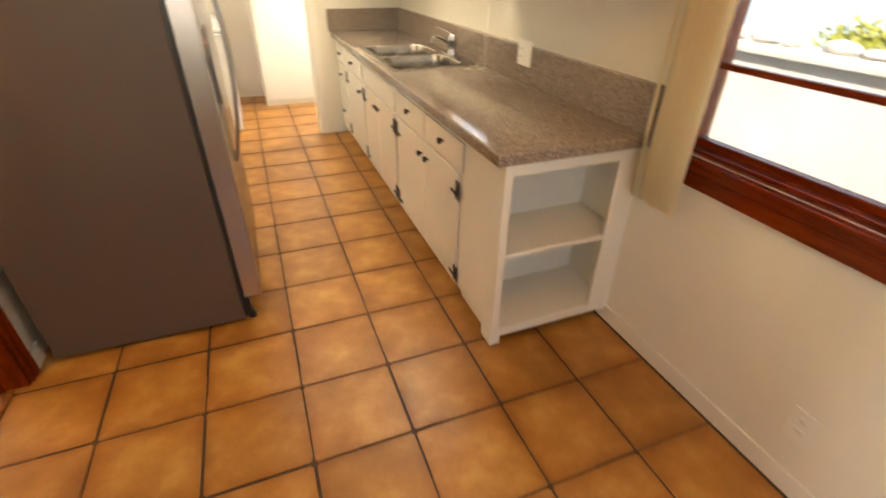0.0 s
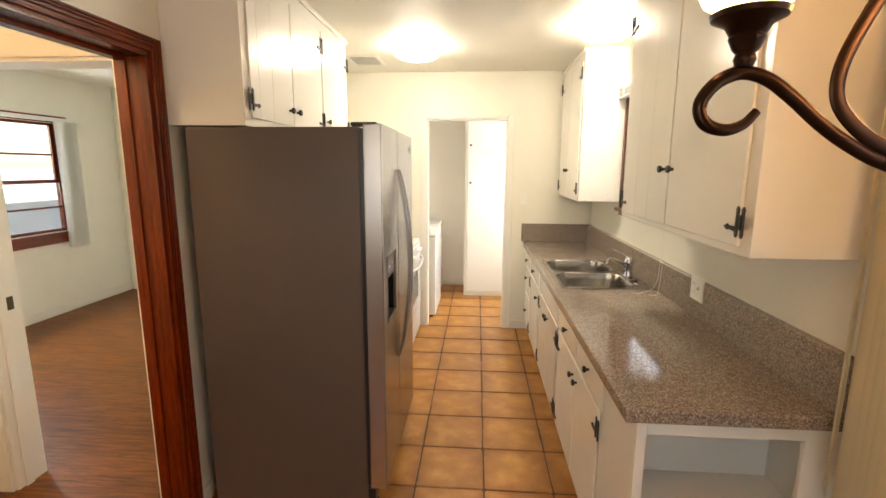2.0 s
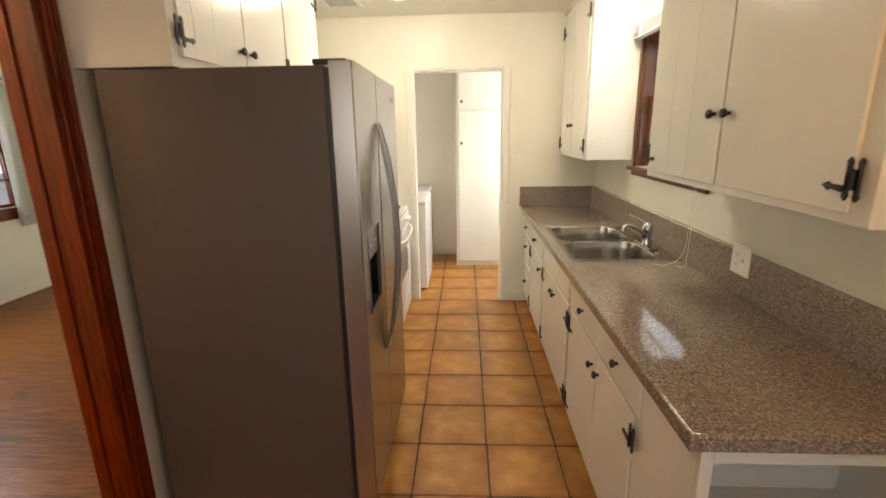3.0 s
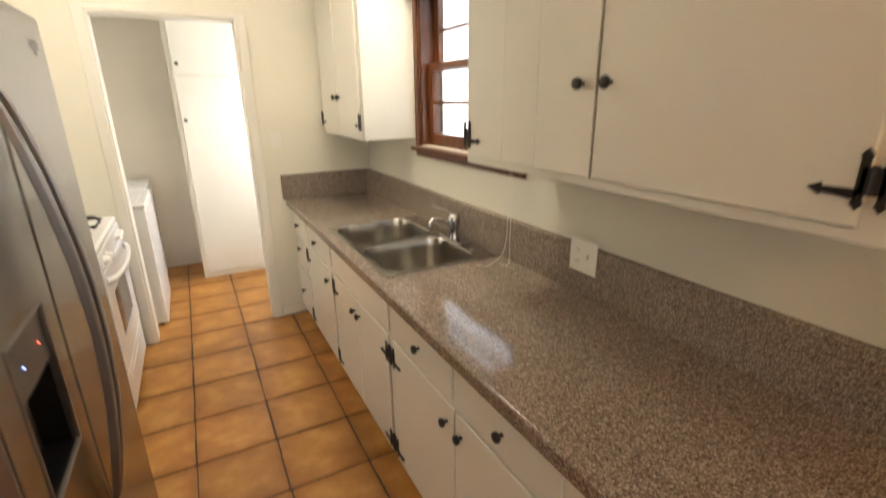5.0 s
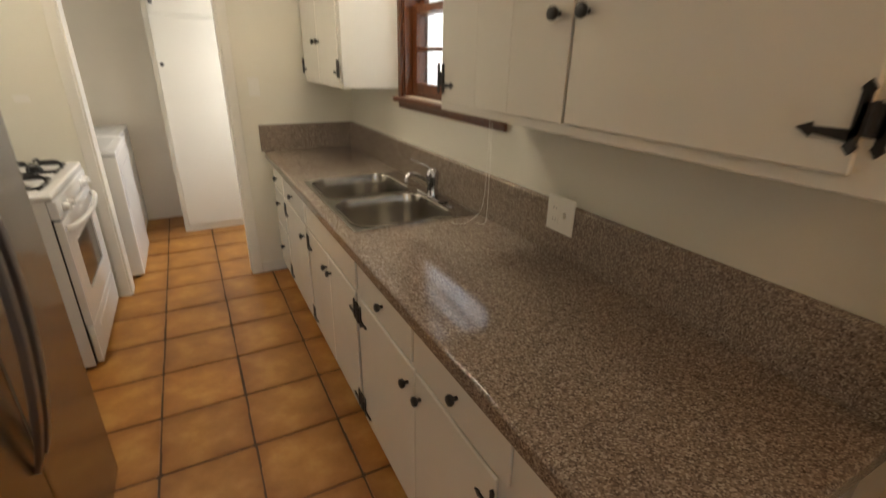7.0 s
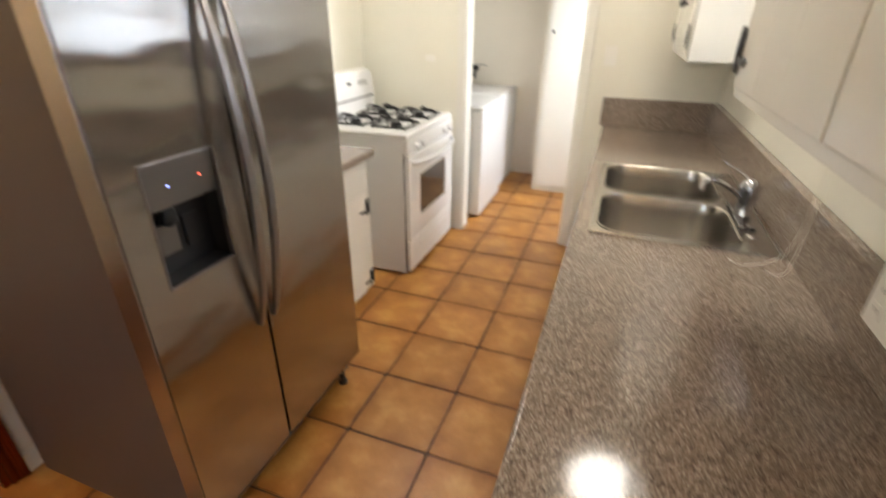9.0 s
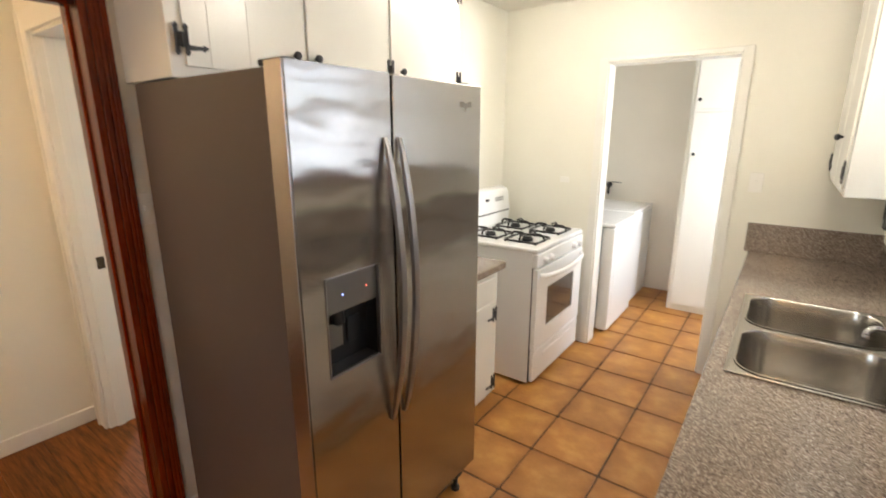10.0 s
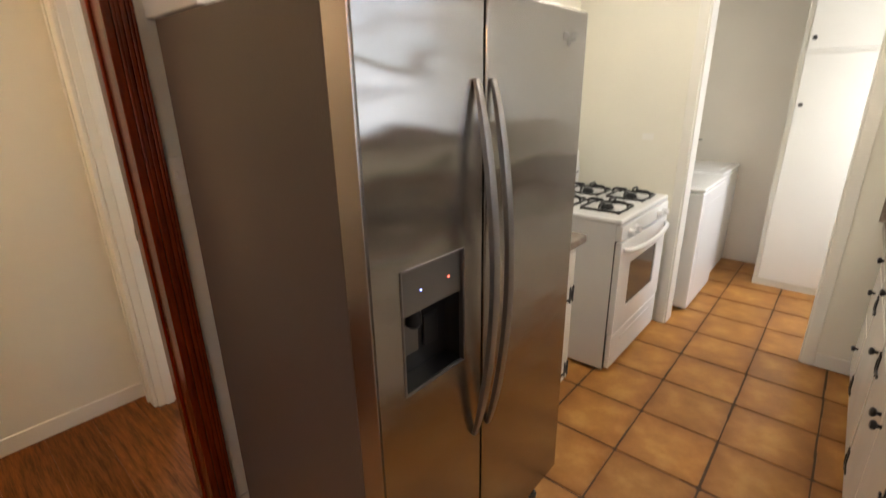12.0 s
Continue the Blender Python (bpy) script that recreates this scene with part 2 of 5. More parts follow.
def finish(name, bm, mat, base=Vector((0, 0, 0)), smooth=40):
    bmesh.ops.translate(bm, verts=bm.verts, vec=-base)
    bmesh.ops.recalc_face_normals(bm, faces=bm.faces)
    me = bpy.data.meshes.new(name)
    bm.to_mesh(me)
    bm.free()
    me.materials.append(mat)
    if smooth:
        me.shade_smooth()
        me.set_sharp_from_angle(angle=radians(smooth))
        harden(me, radians(smooth))
    return me


def part(name, bm, mat, parent, label="", smooth=40):
    base = BASE[parent.name]
    ob = new(name, finish(name, bm, mat, base, smooth))
    ob.parent = parent
    BASE[ob.name] = base
    return tagged(ob, label)


def solid(name, bm, mat, label, category, group="", kind="", smooth=40):
    """A thing that is one mesh, with its origin at its base."""
    lo = Vector([min(v.co[i] for v in bm.verts) for i in range(3)])
    hi = Vector([max(v.co[i] for v in bm.verts) for i in range(3)])
    base = Vector(((lo.x + hi.x) / 2, (lo.y + hi.y) / 2, lo.z))
    ob = new(name, finish(name, bm, mat, base, smooth))
    ob.location = base
    BASE[ob.name] = base
    return tagged(ob, label, category, group, kind)


def box(x0, x1, y0, y1, z0, z1, bevel=0.0, segs=2, bm=None):
    b = bmesh.new()
    bmesh.ops.create_cube(b, size=1, matrix=Matrix.LocRotScale(((x0 + x1) / 2, (y0 + y1) / 2, (z0 + z1) / 2), None, (abs(x1 - x0), abs(y1 - y0), abs(z1 - z0))))
    if bevel:
        bmesh.ops.bevel(b, geom=b.edges[:], offset=bevel, segments=segs, affect="EDGES", profile=0.5)
    return joined(bm, b)


def joined(bm, b):
    if bm is None:
        return b
    me = bpy.data.meshes.new("tmp")
    b.to_mesh(me)
    b.free()
    bm.from_mesh(me)
    bpy.data.meshes.remove(me)
    return bm


def boxes(items, bevel=0.0, segs=2):
    bm = bmesh.new()
    for it in items:
        box(*it, bevel, segs, bm)
    return bm


def lathe(center, profile, axis="Z", n=32, bm=None):
    """Turned shape: profile of (radius, height) along an axis from center."""
    b = bmesh.new()
    rings = []
    for r, h in profile:
        ring = []
        for i in range(n):
            a = 2 * math.pi * i / n
            u, w = r * math.cos(a), r * math.sin(a)
            p = {"Z": (u, w, h), "X": (h, u, w), "Y": (u, h, w)}[axis]
            ring.append(b.verts.new(Vector(center) + Vector(p)))
        rings.append(ring)
    for a, c in zip(rings, rings[1:]):
        for i in range(n):
            b.faces.new((a[i], a[(i + 1) % n], c[(i + 1) % n], c[i]))
    for ring in (rings[0], rings[-1]):
        b.faces.new(ring)
    return joined(bm, b)


def sweep(points, half_w, half_h, n=10, up=(0, 0, 1), bm=None, taper=None):
    """An oval rod along points."""
    b = bmesh.new()
    pts = [Vector(p) for p in points]
    rings = []
    for i, p in enumerate(pts):
        d = (pts[min(i + 1, len(pts) - 1)] - pts[max(i - 1, 0)]).normalized()
        side = d.cross(Vector(up))
        if side.length < 1e-4:
            side = d.cross(Vector((0, 1, 0)))
        side.normalize()
        top = side.cross(d).normalized()
        k = taper[i] if taper else 1.0
        rings.append([b.verts.new(p + side * (half_w * k * math.cos(2 * math.pi * j / n)) + top * (half_h * k * math.sin(2 * math.pi * j / n))) for j in range(n)])
    for a, c in zip(rings, rings[1:]):
        for j in range(n):
            b.faces.new((a[j], a[(j + 1) % n], c[(j + 1) % n], c[j]))
    b.faces.new(rings[0])
    b.faces.new(rings[-1])
    return joined(bm, b)


def smooth_path(points, steps=8):
    """A smooth run of points through the given ones."""
    p = [Vector(q) for q in points]
    p = [2 * p[0] - p[1]] + p + [2 * p[-1] - p[-2]]
    out = []
    for i in range(1, len(p) - 2):
        for k in range(steps):
            s = k / steps
            a, b, c, d = p[i - 1], p[i], p[i + 1], p[i + 2]
            out.append(0.5 * ((2 * b) + (c - a) * s + (2 * a - 5 * b + 4 * c - d) * s * s + (3 * b - a - 3 * c + d) * s ** 3))
    out.append(p[-2])
    return out


def plate_with_hole(axis, at, depth, u, v, bevel=0.0):
    """A slab across an axis, from at to at + depth; u and v hold four rising cuts each, and the middle cell is open."""
    bm = bmesh.new()

    def place(a, b_):
        return Vector((at, a, b_)) if axis == "X" else Vector((a, b_, at))
    g = [[bm.verts.new(place(a, c)) for c in v] for a in u]
    faces = [bm.faces.new((g[i][j], g[i + 1][j], g[i + 1][j + 1], g[i][j + 1])) for i in range(3) for j in range(3) if (i, j) != (1, 1)]
    res = bmesh.ops.extrude_face_region(bm, geom=faces)
    vec = Vector((depth, 0, 0)) if axis == "X" else Vector((0, 0, depth))
    bmesh.ops.translate(bm, verts=[e for e in res["geom"] if isinstance(e, bmesh.types.BMVert)], vec=vec)
    if bevel:
        def outer(c):
            a, b_ = (c.y, c.z) if axis == "X" else (c.x, c.y)
            return min(abs(a - u[0]), abs(a - u[-1]), abs(b_ - v[0]), abs(b_ - v[-1])) < 1e-5
        far = at + depth
        ed = [e for e in bm.edges if all(abs((q.co.x if axis == "X" else q.co.z) - far) < 1e-5 and outer(q.co) for q in e.verts)
              and outer((e.verts[0].co + e.verts[1].co) / 2)]
        bmesh.ops.recalc_face_normals(bm, faces=bm.faces)
        bmesh.ops.bevel(bm, geom=ed, offset=bevel, segments=4, affect="EDGES", profile=0.5)
    return bm


def wall(name, axis, a0, a1, u0, u1, z0, z1, mat, openings=(), label="painted plaster wall"):
    """A wall across an axis from a0 to a1, with openings (u0, u1, z0, z1) that go through it."""
    us = sorted({u0, u1, *[o[0] for o in openings], *[o[1] for o in openings]})
    zs = sorted({z0, z1, *[o[2] for o in openings], *[o[3] for o in openings]})
    bm = bmesh.new()
    made = {}

    def vert(a, u, z):
        key = (a, u, z)
        if key not in made:
            made[key] = bm.verts.new((a, u, z) if axis == "X" else (u, a, z))
        return made[key]
    full = {}
    for i in range(len(us) - 1):
        for j in range(len(zs) - 1):
            cu, cz = (us[i] + us[i + 1]) / 2, (zs[j] + zs[j + 1]) / 2
            full[i, j] = not any(o[0] < cu < o[1] and o[2] < cz < o[3] for o in openings)
    for (i, j), on in full.items():
        if not on:
            continue
        ua, ub, za, zb = us[i], us[i + 1], zs[j], zs[j + 1]
        for a in (a0, a1):
            bm.faces.new((vert(a, ua, za), vert(a, ub, za), vert(a, ub, zb), vert(a, ua, zb)))
        for di, dj, p, q in ((-1, 0, (ua, za), (ua, zb)), (1, 0, (ub, za), (ub, zb)), (0, -1, (ua, za), (ub, za)), (0, 1, (ua, zb), (ub, zb))):
            if not full.get((i + di, j + dj), False):
                bm.faces.new((vert(a0, *p), vert(a1, *p), vert(a1, *q), vert(a0, *q)))
    return solid(name, bm, mat, label, "wall", kind="structure", smooth=0)


# ---- large structure ----
WIN_D = (-2.15, -0.17, 0.885, 2.06)
WIN_K = (1.24, 2.19, 1.30, 2.12)
DOOR1 = (-0.48, 0.398, 0.0, 2.02)
DOOR2 = (-1.968, -1.2, 0.0, 2.03)
DOORL = (-0.205, 0.565, 0.0, 2.04)
WIN_B = (1.88, 3.425, 0.885, 2.03)
wall("wall_east", "X", XR, XR + 0.14, YB, 4.95, 0, 2.6, M_WALL, [WIN_D, WIN_K, (3.62, 4.22, 0.9, 2.0)], "cream painted plaster wall with two wood-framed windows")
wall("wall_north", "Y", YF, YF + 0.12, XL, XR, 0, 2.6, M_WALL, [DOORL], "cream painted plaster wall with an open doorway")
wall("wall_west", "X", XH, XL, YB, 4.95, 0, 2.6, M_WALL, [DOOR1], "cream painted plaster wall with a dark wood doorway")
wall("wall_south", "Y", YB - 0.12, YB, XH, XR + 0.14, 0, 2.6, M_WALL, [(-0.93, 0.37, 0.92, 2.06)], "cream painted plaster wall with a window opening")
wall("wall_laundry", "Y", 4.80, 4.95, XL, XR, 0, 2.6, M_LAUNDRY, [], "white painted laundry wall")
wall("wall_hall", "X", -2.25, -2.13, -1.6, 0.5, 0, 2.6, M_WALL, [], "cream painted hall wall")
wall("wall_hall_end", "Y", 0.5, 0.65, -4.32, XH, 0, 2.6, M_WALL, [DOOR2], "cream painted hall wall with a bedroom doorway")
wall("wall_hall_back", "Y", -1.72, -1.6, -2.25, XH, 0, 2.6, M_WALL, [], "cream painted hall wall")
wall("wall_bedroom_west", "X", -4.32, -4.2, 0.65, 4.32, 0, 2.65, M_BED, [WIN_B], "pale painted bedroom wall with a window")
wall("wall_bedroom_north", "Y", 4.2, 4.32, -4.2, XH, 0, 2.65, M_BED, [], "pale painted bedroom wall")
solid("ceiling_kitchen", box(XL, XR, YB, 4.8, ZC, ZC + 0.08), M_CEIL, "cream painted plaster ceiling", "ceiling", kind="structure")
solid("ceiling_hall", box(-2.13, XH, -1.6, 0.5, ZC, ZC + 0.08), M_CEIL, "cream painted hall ceiling", "ceiling", kind="structure")
solid("ceiling_bedroom", box(-4.2, XH, 0.65, 4.2, 2.52, 2.6), M_BED, "pale painted bedroom ceiling", "ceiling", kind="structure")


def skirting(name, items, mat=None):
    return solid(name, boxes(items, 0.004), mat or M_TRIM, "white painted wooden skirting board", "baseboard", kind="structure")


skirting("baseboard_east", [(XR - 0.012, XR, YB, -0.02, 0.0, 0.075)])
skirting("baseboard_north", [(0.625, 0.80, YF - 0.012, YF, 0.0, 0.085)])
skirting("baseboard_west", [(XL, XL + 0.012, 0.452, 0.55, 0.0, 0.085), (XL, XL + 0.012, YB, -0.575, 0.0, 0.085)])
skirting("baseboard_hall", [(-2.13, -2.118, -1.6, 0.498, 0.0, 0.085)])
skirting("baseboard_bedroom", [(-4.2, -4.188, 0.65, 4.2, 0.0, 0.10), (-4.188, XH, 4.188, 4.2, 0.0, 0.10)])


# dark wood doorway between the dining corner and the hall
CASING = ((0.0, 0.009, 0.016), (0.009, 0.021, 0.011), (0.021, 0.034, 0.015), (0.034, 0.043, 0.019), (0.043, 0.052, 0.022))


def casing_upright(bm, y_in, sign, z1, face):
    for s0, s1, th in CASING:
        ya, yb = sorted((y_in + sign * s0, y_in + sign * s1))
        box(face, face + th, ya, yb, 0.0, z1 + s1, 0.003, 2, bm)


def doorway_one():
    r = root("door_frame_1", (XL, 0.345, 0), "dark reddish mahogany moulded door frame, open doorway", "door frame", kind="structure")
    y0, y1, z1 = DOOR1[0], DOOR1[1], DOOR1[3]
    b = bmesh.new()
    casing_upright(b, y1, 1, z1, XL)
    part("casing", b, M_MAHOG, r)
    b = bmesh.new()
    casing_upright(b, y0, -1, z1, XL)
    part("casing", b, M_MAHOG, r)
    b = bmesh.new()
    for s0, s1, th in CASING:
        box(XL, XL + th, y0 - s0 + 0.001, y1 + s0 - 0.001, z1 + s0, z1 + s1, 0.003, 2, b)
    part("head_casing", b, M_MAHOG_Y, r)
    part("jamb", box(XH - 0.004, XL + 0.004, y1 - 0.022, y1 + 0.001, 0, z1 - 0.02, 0.003), M_MAHOG, r)
    part("jamb", box(XH - 0.004, XL + 0.004, y0 - 0.001, y0 + 0.022, 0, z1 - 0.02, 0.003), M_MAHOG, r)
    part("head_jamb", box(XH - 0.004, XL + 0.004, y0, y1, z1 - 0.02, z1 + 0.001, 0.003), M_MAHOG_Y, r)
    part("stop", box(XH - 0.002, XH + 0.045, y1 - 0.031, y1 - 0.022, 0, z1 - 0.034, 0.003), M_MAHOG, r)
    part("stop", box(XH - 0.002, XH + 0.045, y0 + 0.022, y0 + 0.031, 0, z1 - 0.034, 0.003), M_MAHOG, r)
    part("head_stop", box(XH - 0.002, XH + 0.045, y0 + 0.022, y1 - 0.022, z1 - 0.034, z1 - 0.02, 0.003), M_MAHOG_Y, r)


doorway_one()


def doorway_two():
    r = root("door_frame_2", (-2.0, 0.5, 0), "white painted bedroom door frame with a strike plate", "door frame", kind="structure")
    x0, x1, z1 = DOOR2[0], DOOR2[1], DOOR2[3]
    part("casing", boxes([(x0 - 0.085, x0 + 0.004, 0.482, 0.5, 0, z1 + 0.085), (x0 - 0.085, x0 - 0.065, 0.474, 0.482, 0, z1 + 0.085)], 0.004), M_TRIM, r)
    part("casing", boxes([(x1 - 0.004, x1 + 0.085, 0.482, 0.5, 0, z1 + 0.085)], 0.004), M_TRIM, r)
    part("head_casing", boxes([(x0 + 0.004, x1 - 0.004, 0.482, 0.5, z1 - 0.004, z1 + 0.085)], 0.004), M_TRIM, r)
    part("jamb", boxes([(x0 - 0.001, x0 + 0.018, 0.5, 0.655, 0, z1), (x0 + 0.018, x0 + 0.03, 0.535, 0.575, 0, z1 - 0.018)], 0.003), M_TRIM, r)
    part("jamb", boxes([(x1 - 0.018, x1 + 0.001, 0.5, 0.655, 0, z1), (x1 - 0.03, x1 - 0.018, 0.535, 0.575, 0, z1 - 0.018)], 0.003), M_TRIM, r)
    part("head_jamb", box(x0 + 0.018, x1 - 0.018, 0.5, 0.655, z1 - 0.018, z1, 0.003), M_TRIM, r)
    part("strike_plate", boxes([(x0 + 0.0175, x0 + 0.0195, 0.580, 0.616, 0.900, 0.965), (x0 + 0.019, x0 + 0.0215, 0.589, 0.606, 0.916, 0.949)], 0.0008), M_BRASS_D, r, "dark aged brass strike plate")


doorway_two()


def doorway_laundry():
    r = root("door_frame_3", (0.565, YF, 0), "white painted laundry doorway frame without a door", "door frame", kind="structure")
    x0, x1, z1 = DOORL[0], DOORL[1], DOORL[3]
    part("casing", boxes([(x1, x1 + 0.055, YF - 0.014, YF, 0, z1 + 0.03)], 0.004), M_TRIM, r)
    part("casing", boxes([(x0 - 0.055, x0, YF - 0.014, YF, 0, z1 + 0.03)], 0.004), M_TRIM, r)
    part("head_casing", boxes([(x0, x1, YF - 0.014, YF, z1, z1 + 0.03)], 0.004), M_TRIM, r)
    part("jamb", boxes([(x0 - 0.001, x0 + 0.012, YF - 0.002, YF + 0.125, 0, z1)], 0.003), M_TRIM, r)
    part("jamb", boxes([(x1 - 0.012, x1 + 0.001, YF - 0.002, YF + 0.125, 0, z1)], 0.003), M_TRIM, r)
    part("head_jamb", boxes([(x0 + 0.012, x1 - 0.012, YF - 0.002, YF + 0.125, z1 - 0.012, z1 + 0.001)], 0.003), M_TRIM, r)


doorway_laundry()


# ---- hardware ----
def knob(parent, x, y, z, dirn, axis="X"):
    """Small black turned knob; dirn is the way it stands out."""
    prof = [(0.006, 0.0), (0.006, 0.010), (0.013, 0.014), (0.0155, 0.020), (0.0135, 0.026), (0.006, 0.029)]
    prof = [(r, h * dirn) for r, h in prof]
    return part("knob", lathe((x, y, z), prof, axis, 16), M_IRON, parent, "round black iron knob")


def hinge(parent, face, y, z, way, dirn):
    """Black H-shaped strap hinge on a front across x. way: towards the door along y; dirn: outwards along x."""
    b = bmesh.new()
    x0, x1 = sorted((face, face + dirn * 0.005))

    def leaf(pts):
        v0 = [b.verts.new((x0, y + way * u, z + w)) for u, w in pts]
        v1 = [b.verts.new((x1, y + way * u, z + w)) for u, w in pts]
        b.faces.new(v0)
        b.faces.new(v1)
        for i in range(len(pts)):
            b.faces.new((v0[i], v0[(i + 1) % len(pts)], v1[(i + 1) % len(pts)], v1[i]))
    for u in (-0.0145, 0.0145):
        leaf([(u - 0.0055, -0.031), (u - 0.008, -0.036), (u, -0.046), (u + 0.008, -0.036), (u + 0.0055, -0.031),
              (u + 0.0055, 0.031), (u + 0.008, 0.036), (u, 0.046), (u - 0.008, 0.036), (u - 0.0055, 0.031)])
    leaf([(-0.016, -0.022), (0.016, -0.022), (0.016, 0.020), (-0.016, 0.020)])
    leaf([(0.016, -0.030), (0.062, -0.024), (0.064, -0.029), (0.082, -0.018), (0.064, -0.010), (0.062, -0.015), (0.016, -0.014)])
    lathe((x1 if dirn > 0 else x0, y, z), [(0.004, -0.022), (0.0042, 0.0), (0.004, 0.022)], "Z", 8, b)
    return part("hinge", b, M_IRON, parent, "black iron strap hinge", smooth=25)


def front(parent, name, face, dirn, y0, y1, z0, z1, grooves=()):
    """A lipped door or drawer front on a face across x; grooves: fine upright joints at these y."""
    t = 0.011
    cuts = sorted([y0, *grooves, y1])
    b = bmesh.new()
    x0, x1 = sorted((face + dirn * 0.0005, face + dirn * t))
    if not grooves:
        box(x0, x1, y0, y1, z0, z1, 0.004, 3, b)
    else:
        bx0, bx1 = sorted((face + dirn * 0.0005, face + dirn * 0.005))
        box(bx0, bx1, y0 + 0.002, y1 - 0.002, z0 + 0.002, z1 - 0.002, 0.0, 1, b)
    p = part(name, b, M_CAB, parent)
    if grooves:
        px0, px1 = sorted((face + dirn * 0.005, face + dirn * t))
        for a, c in zip(cuts, cuts[1:]):
            part("plank", box(px0, px1, a, c, z0, z1, 0.0012, 1), M_CAB, p)
    return p


# ---- base cabinets under the window wall ----
CX = 0.785
WT = 0.885      # worktop height


def base_cabinet(name, y0, y1, label, fronts, side_near=WT - 0.04, side_far=WT - 0.04):
    r = root(name, ((CX + XR) / 2, (y0 + y1) / 2, 0), label, "cabinet", "base cabinets along the window wall")
    bm = boxes([(CX, CX + 0.018, y0, y1, 0.075, WT - 0.04), (CX + 0.018, XR, y0, y0 + 0.016, 0.075, side_near), (CX + 0.018, XR, y1 - 0.016, y1, 0.075, side_far),
                (CX + 0.018, XR, y0 + 0.016, y1 - 0.016, 0.075, 0.093)])
    part("body", bm, M_CAB, r)
    part("plinth", box(CX + 0.055, CX + 0.07, y0, y1, 0.0, 0.075), M_CAB, r)
    for f in fronts:
        kind, a, c, za, zb, kn, hg = f
        p = front(r, kind, CX, -1, a, c, za, zb)
        for ky, kz in kn:
            knob(p, CX - 0.011, ky, kz, -1)
        for hy, way in hg:
            hinge(p, CX - 0.0115, hy, za + 0.065, way, -1)
            hinge(p, CX - 0.0115, hy, zb - 0.075, way, -1)
    return r


DR = (0.670, 0.800)
DO = (0.085, 0.654)
base_cabinet("base_cabinet", 0.265, 1.262, "white painted base cabinet with two drawers and two doors, black hardware",
             [("drawer", 0.282, 0.748, *DR, [(0.497, 0.745)], []), ("drawer", 0.764, 1.246, *DR, [(0.988, 0.745)], []),
              ("door", 0.322, 0.740, *DO, [(0.700, 0.586)], [(0.313, 1)]), ("door", 0.748, 1.236, *DO, [(0.790, 0.586)], [(1.240, -1)])])
base_cabinet("base_cabinet", 1.262, 2.105, "white painted sink cabinet with two doors under the sink",
             [("false_front", 1.278, 2.090, *DR, [], []), ("door", 1.290, 1.672, *DO, [(1.640, 0.586)], [(1.286, 1)]),
              ("door", 1.680, 2.080, *DO, [(1.715, 0.586)], [(2.084, -1)])], side_far=0.69)
base_cabinet("base_cabinet", 2.105, 2.72, "white painted base cabinet with one drawer and one door",
             [("drawer", 2.130, 2.705, *DR, [(2.425, 0.740)], []), ("door", 2.130, 2.705, *DO, [(2.185, 0.580)], [(2.709, -1)])], side_near=0.69)
base_cabinet("base_cabinet", 2.72, YF, "white painted drawer cabinet with three drawers",
             [("drawer", 2.74, 3.085, *DR, [(2.92, 0.735)], []), ("drawer", 2.74, 3.085, 0.41, 0.654, [(2.92, 0.565)], []),
              ("drawer", 2.74, 3.085, 0.085, 0.395, [(2.92, 0.25)], [])])


def open_shelf_cabinet():
    y0, y1 = -0.062, 0.265
    r = root("shelf_cabinet", ((CX + XR) / 2, 0.1, 0), "white painted end cabinet with two open empty shelves", "cabinet", "base cabinets along the window wall")
    part("side_panel", box(CX, CX + 0.018, y0 + 0.018, y1, 0.055, WT - 0.04), M_CAB, r)
    part("back_panel", box(CX + 0.018, XR, y1 - 0.016, y1, 0.055, WT - 0.04), M_CAB, r)
    part("face_frame", boxes([(CX, CX + 0.03, y0, y0 + 0.018, 0.055, WT - 0.04), (1.275, XR, y0, y0 + 0.018, 0.055, WT - 0.04),
                              (CX + 0.03, 1.275, y0, y0 + 0.018, 0.79, WT - 0.04), (CX + 0.03, 1.275, y0, y0 + 0.018, 0.055, 0.098)], 0.0015), M_CAB, r)
    part("shelf", box(CX + 0.018, XR, y0 + 0.008, y1 - 0.016, 0.442, 0.46, 0.002), M_CAB, r)
    part("shelf", box(CX + 0.018, XR, y0 + 0.018, y1 - 0.016, 0.082, 0.098, 0.002), M_CAB, r)
    part("plinth", boxes([(CX + 0.055, CX + 0.07, 0.05, y1, 0.0, 0.055), (CX + 0.07, XR, 0.035, 0.05, 0.0, 0.055)]), M_CAB, r)
    part("foot", box(CX, CX + 0.05, y0 + 0.012, 0.04, 0.0, 0.055, 0.003), M_CAB, r)


open_shelf_cabinet()

SX0, SX1, SY0, SY1 = 0.792, 1.334, 1.312, 2.165


def worktop():
    r = root("worktop", (1.05, 1.5, WT - 0.04), "speckled grey-brown laminate worktop with a raised backsplash", "worktop")
    bm = plate_with_hole("Z", WT - 0.042, 0.042, [0.74, SX0 + 0.02, SX1 - 0.02, XR - 0.002], [-0.092, SY0 + 0.02, SY1 - 0.02, YF - 0.002], 0.010)
    part("slab", bm, M_GRANITE, r)
    part("backsplash", box(BSX, XR - 0.002, -0.092, YF - 0.002, WT + 0.0005, WT + 0.175, 0.004), M_GRANITE, r)
    part("backsplash", box(0.72, BSX - 0.0005, YF - 0.024, YF - 0.002, WT + 0.0005, WT + 0.175, 0.004), M_GRANITE, r)


worktop()


